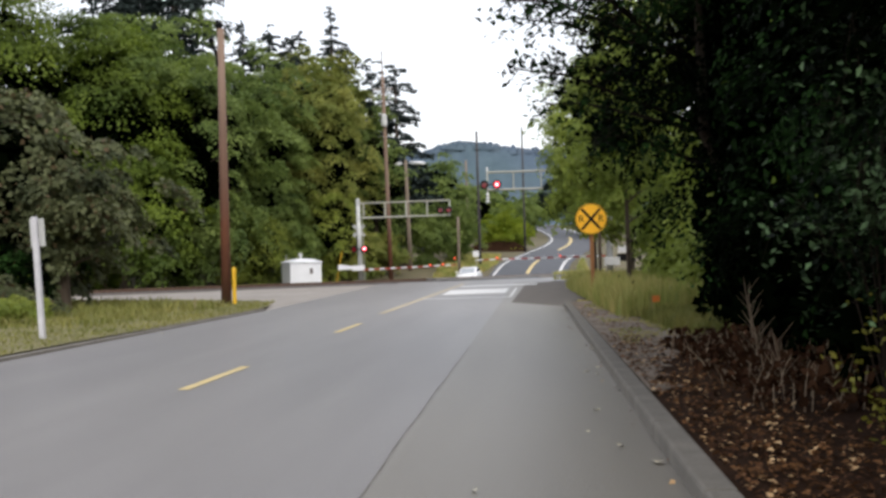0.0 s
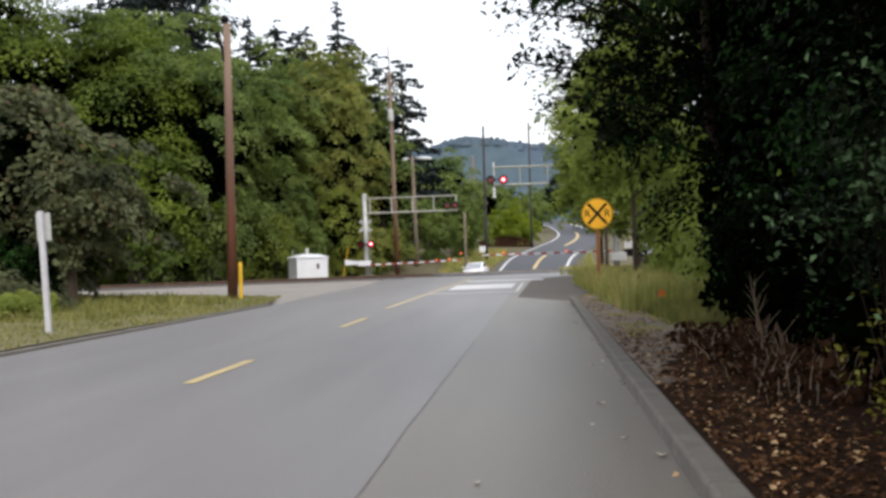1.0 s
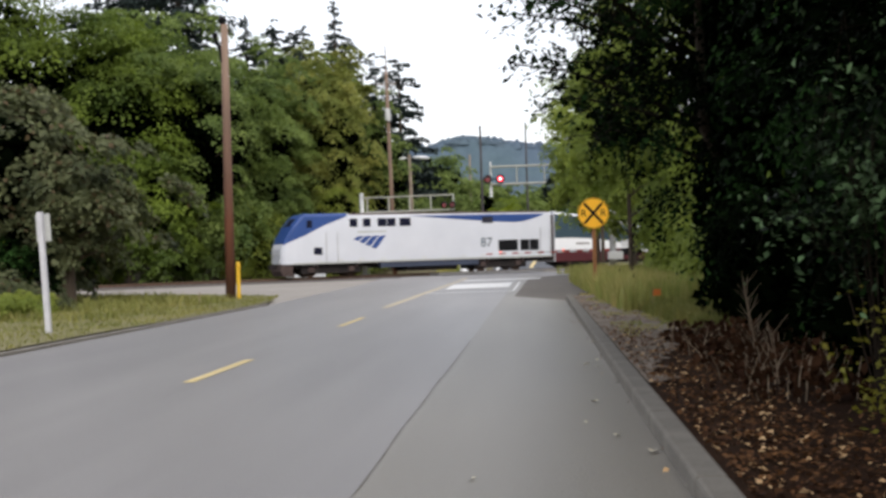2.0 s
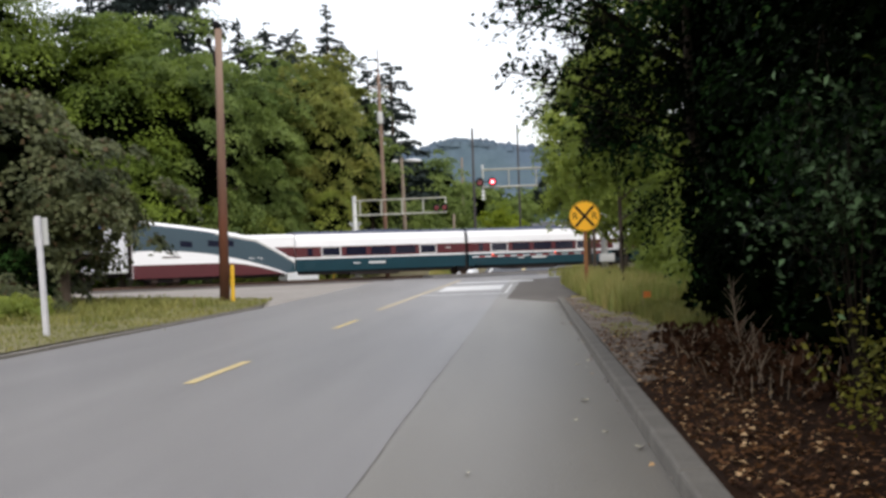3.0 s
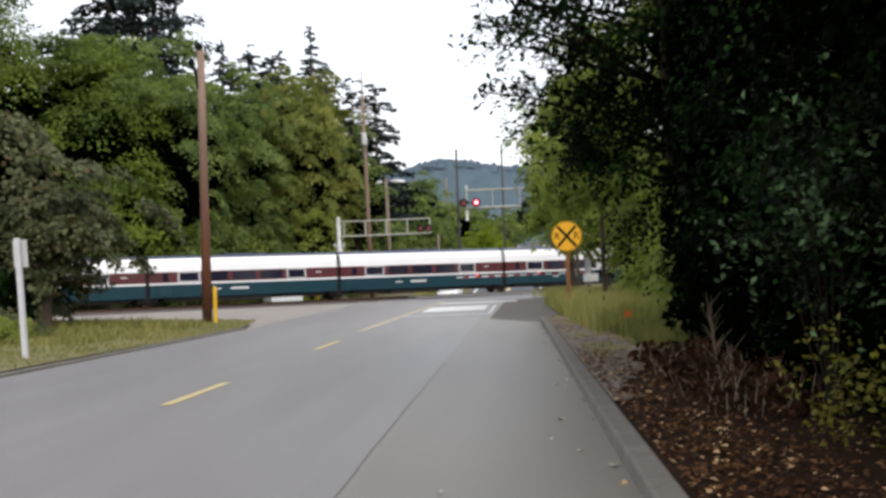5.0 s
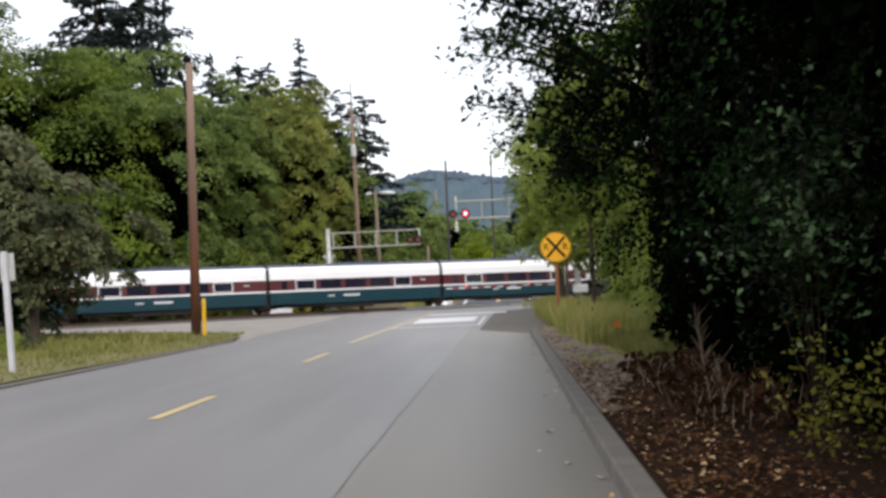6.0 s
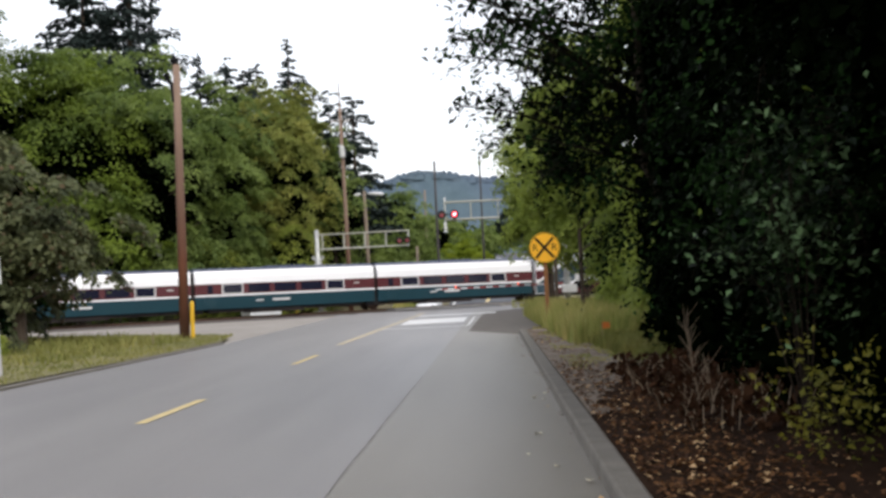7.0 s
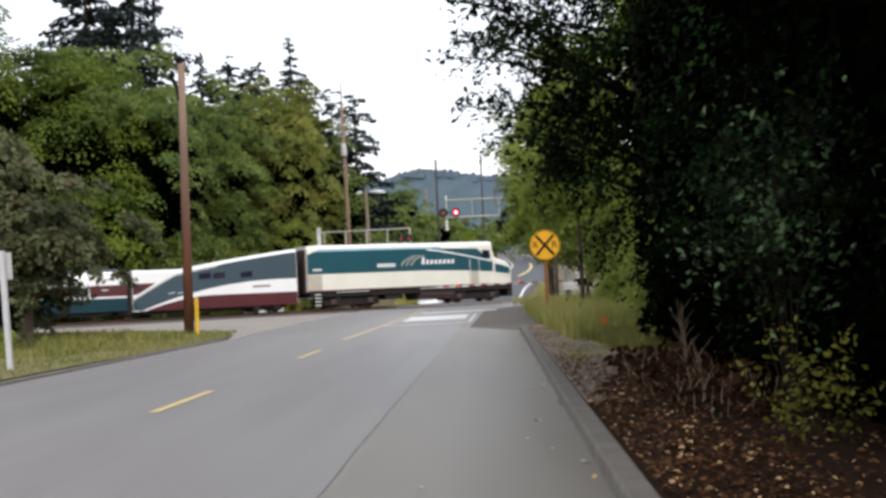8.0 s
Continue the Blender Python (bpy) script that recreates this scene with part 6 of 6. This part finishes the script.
# ---- grass, litter and fallen leaves ----
def blades(name, rng, pts, h, material, label, lean=0.35, width=0.02):
    """Upright pointed blades at pts (x, y, z)."""
    n = len(pts)
    hh = h * (0.45 + 0.8 * rng.random(n))[:, None]
    a = rng.random(n) * 6.28
    out = np.stack([np.cos(a), np.sin(a), np.zeros(n)], 1)
    side = np.stack([-np.sin(a), np.cos(a), np.zeros(n)], 1)
    w = width * (0.6 + 0.8 * rng.random(n))[:, None]
    tip = pts + np.array([0, 0, 1.0]) * hh + out * hh * lean * rng.random((n, 1)) * 1.6
    mid = pts + np.array([0, 0, 0.6]) * hh + out * hh * lean * 0.3
    v = np.stack([pts - side * w, pts + side * w, mid + side * w * 0.7, mid - side * w * 0.7, tip], 1)
    b = np.arange(n)[:, None] * 5
    t = np.concatenate([b + np.array([0, 1, 2]), b + np.array([0, 2, 3]), b + np.array([3, 2, 4])], 1).reshape(-1, 3)
    ob = link(name, raw_mesh(name, v.reshape(-1, 3), t), material)
    return tagged(ob, label, "grass", kind="stuff")


def scatter(rng, n, x0, x1, y0, y1, inside, dz):
    x, y = x0 + (x1 - x0) * rng.random(n), y0 + (y1 - y0) * rng.random(n)
    k = [i for i in range(n) if inside(x[i], y[i])]
    return np.array([(x[i], y[i], gz(x[i], y[i]) + dz) for i in k])


def in_left(x, y):
    return x < -4.6 - 0.16 * max(0, y - 33) and y < 40.6 + (-7 - x) * 0.72 and (x < -7.0 or y < 40.5)


rng = np.random.default_rng(9)
blades("grass", rng, scatter(rng, 70000, -26, -4.5, 12, 52, in_left, 0.055), 0.085, L_GRASS, "short dry grass on the verge", 0.6, 0.014)
blades("tall_grass", rng, scatter(rng, 16000, -24, -6.2, 24, 50, lambda x, y: in_left(x + 1.2, y + 1.0) and noise.noise((x * 0.35, y * 0.35, 1)) > -0.05, 0.06), 0.30, L_GRASS, "taller weedy grass behind the verge", 0.9, 0.016)
blades("tall_grass", rng, scatter(rng, 16000, 5.4, 9.2, 22, 47, lambda x, y: x > 5.75 - 0.012 * (y - 22) and (x < 7.0 + 0.04 * (y - 22) + 0.6), 0.08), 0.72, L_GRASS_DRY, "tall drying grass round the sign post", 0.45, 0.014)
blades("tall_grass", rng, scatter(rng, 5000, 6.0, 7.9, 16, 23, lambda x, y: x > 6.1 + 0.1 * (23 - y) * 0.4, 0.08), 0.30, L_GRASS, "bright grass tuft on the verge", 0.5, 0.014)
blades("grass", rng, scatter(rng, 5000, 5.3, 6.3, 15, 32, lambda x, y: noise.noise((x, y * 0.6, 4)) > 0.05, 0.08), 0.07, L_GRASS_DRY, "short dry grass by the kerb", 0.6, 0.012)
blades("grass", rng, scatter(rng, 14000, -40, -2, 74, 100, lambda x, y: 87 < y - SKEW * x < 95 and not (x > -5.2), -0.06), 0.28, L_GRASS_DRY, "dry grass behind the track", 0.5, 0.035)
blades("grass", rng, scatter(rng, 9000, -5, 0.5, 94, 122, lambda x, y: x < 0.15 * (y - 90) - 2.2, -0.06), 0.35, L_GRASS_DRY, "dry grass beside the far road", 0.5, 0.04)
blades("grass", rng, scatter(rng, 7000, 5.3, 9.5, 68, 128, lambda x, y: x > 5.2 + 0.11 * (y - 86) + 0.9 and not 66 < y - SKEW * x < 76, -0.06), 0.4, L_GRASS_DRY, "dry grass beside the far road", 0.5, 0.04)

blades("dry_grass", rng, scatter(rng, 900, 6.0, 6.75, 13.6, 16.0, lambda x, y: (x - 6.4) ** 2 / 0.1 + (y - 14.8) ** 2 / 1.2 < 1, 0.09), 0.16, L_PALE, "bleached dry grass on the soil", 0.8, 0.008)
flag = thing("marker_flag", pose(6.35, 21.5, gz(6.35, 21.5) + 0.08), "small orange marker flag in the grass", "marker flag")
part("stem", tubed([(0, 0, -0.1), (0.01, 0, 0.5)], 0.006, 5), M_STEM, flag)
part("flag", plate([(0.01, 0.36), (0.17, 0.38), (0.16, 0.5), (0.01, 0.5)], -0.003, 0.003), M_FLAG, flag, "orange plastic flag")
rng = np.random.default_rng(10)
p = scatter(rng, 14000, 5.1, 7.1, 2.5, 17, lambda x, y: rng.random() < (0.3 + 0.7 * smooth((11.5 - y) / 5)) * (1 - 0.85 * smooth((x - 5.5) / 0.9)), 0.125)
tagged(link("leaf_litter", leaves("leaf_litter", rng, p, unit(rng.normal(size=(len(p), 3)) * 0.28 + np.array([0, 0, 1.0])), 0.046 * (0.5 + 1.0 * rng.random(len(p))), 0.7, 0.15), L_FALLEN), "brown and tan fallen leaves on the soil", "leaf litter", kind="stuff")
p = scatter(rng, 1500, 5.08, 6.4, 9.5, 30, lambda x, y: noise.noise((x * 1.4, y * 0.5, 8)) > -0.15, 0.132)
tagged(link("leaf_litter", leaves("leaf_litter", rng, p, unit(rng.normal(size=(len(p), 3)) * 0.25 + np.array([0, 0, 1.0])), 0.05 * (0.5 + 0.9 * rng.random(len(p))), 0.7, 0.15), L_FALLEN), "thin scatter of leaves on the trodden soil", "leaf litter", kind="stuff")
p = scatter(rng, 260, 4.6, 5.04, 3.5, 30, lambda x, y: rng.random() < ((x - 4.55) / 0.5) ** 2, 0.012)
tagged(link("leaf_litter", leaves("leaf_litter", rng, p, unit(rng.normal(size=(len(p), 3)) * 0.2 + np.array([0, 0, 1.0])), 0.05 * (0.5 + 0.8 * rng.random(len(p))), 0.7, 0.15), L_FALLEN), "scattered leaves in the gutter", "leaf litter", kind="stuff")
fm = leaves("fallen_leaf", rng, np.array([[0, 0, 0.012]]), np.array([[0.1, 0.05, 1.0]]), 0.12, 0.7, 0.12)
fm.materials.append(mat("pale_fallen_leaf", (0.74, 0.68, 0.54), (0.55, 0.46, 0.30), 0.7, 0, 20, 90, 0.1))
for x, y, a, s in ((4.79, 7.08, 30, 1.0), (4.54, 9.56, 80, 0.9), (4.6, 7.75, 10, 0.7), (3.62, 6.3, 60, 0.6), (4.62, 12.8, 140, 0.8), (4.72, 12.5, 20, 0.7), (4.78, 13.3, 200, 0.8), (4.85, 16.0, 90, 0.9), (4.9, 6.0, 300, 0.7), (4.4, 8.4, 240, 0.5), (4.83, 21.0, 30, 1.0), (-3.97, 22.36, 15, 1.0)):
    ob = tagged(new("fallen_leaf", fm), "pale curled fallen leaf on the asphalt", "leaf", "fallen leaves")
    ob.matrix_basis = pose(x, y, gz(x, y) + 0.004, 0, 0, a) @ Matrix.Diagonal((s, s, s, 1))

# withered weeds along the soil
rng = np.random.default_rng(12)
bm = bmesh.new()
P, N = [], []
for k in range(260):
    x, y = 5.75 + 1.5 * rng.random() ** 0.8, 8.6 + 6.2 * rng.random()
    h = 0.12 + 0.28 * rng.random()
    z = gz(x, y) + 0.08
    dx, dy = rng.normal(size=2) * 0.12
    tube(bm, [(x, y, z), (x + dx * 0.4, y + dy * 0.4, z + h * 0.6), (x + dx, y + dy, z + h)], [0.006, 0.005, 0.002], 4, cap=False)
    for j in range(9):
        f = rng.random()
        P.append((x + dx * f + rng.normal() * 0.05, y + dy * f + rng.normal() * 0.05, z + h * (0.15 + 0.85 * f)))
        N.append(rng.normal(size=3))
weeds = tagged(new("withered_weeds"), "withered brown weeds on the soil by the kerb", "weeds", kind="stuff")
part("stalks", bm, M_STEM, weeds)
P = np.array(P)
link("weed_leaves", leaves("weed_leaves", rng, P, unit(np.array(N)), 0.10 * (0.6 + 0.8 * rng.random(len(P))), 0.7), L_BROWN, weeds, "shrivelled dark brown leaves")
for x, y, h in ((6.15, 9.4, 0.62), (6.2, 10.4, 0.6), (6.35, 11.4, 0.85), (6.55, 12.6, 0.95), (6.7, 13.4, 1.0)):
    sap = thing("dry_sapling", pose(x, y, gz(x, y) + 0.08), "pale leafless dry stem by the kerb", "sapling", "dry stems")
    bm = bmesh.new()
    tube(bm, [(0, 0, 0), (-0.03, 0.02, h * 0.5), (-0.1, 0.0, h)], [0.009, 0.006, 0.002], 6)
    for j in range(5):
        f = 0.35 + 0.12 * j
        a = rng.random() * 6.28
        tube(bm, [(-0.06 * f, 0, h * f), (-0.06 * f + 0.16 * math.cos(a), 0.16 * math.sin(a), h * f + 0.18)], [0.004, 0.0015], 5)
    part("stem", bm, M_TWIG, sap)


# ---- what moves: the train, and the light that changes between the lamps of each pair ----
def motions():
    for ob, s0 in TRAIN:
        walk(ob, [(t, pose(*on_track(s0 - SPEED * t), RAIL_Z, 0, 0, TRACK_YAW)) for t in steps(0.0, 8.0, 16)])
    for bulb, x, y, z, gap in (BULB_A, BULB_B):
        rows = [(0.0, 1)]
        for k in range(8):
            a = 0.40 + 1.01 * k
            rows += [(a - 0.04, 1), (a + 0.03, -1), (a + 0.38, -1), (a + 0.45, 1)]
        rows = [r for r in rows if r[0] < 7.95] + [(8.0, 1)]
        walk(bulb, [(t, pose(x + side * gap / 2, y, z)) for t, side in rows])


motions()
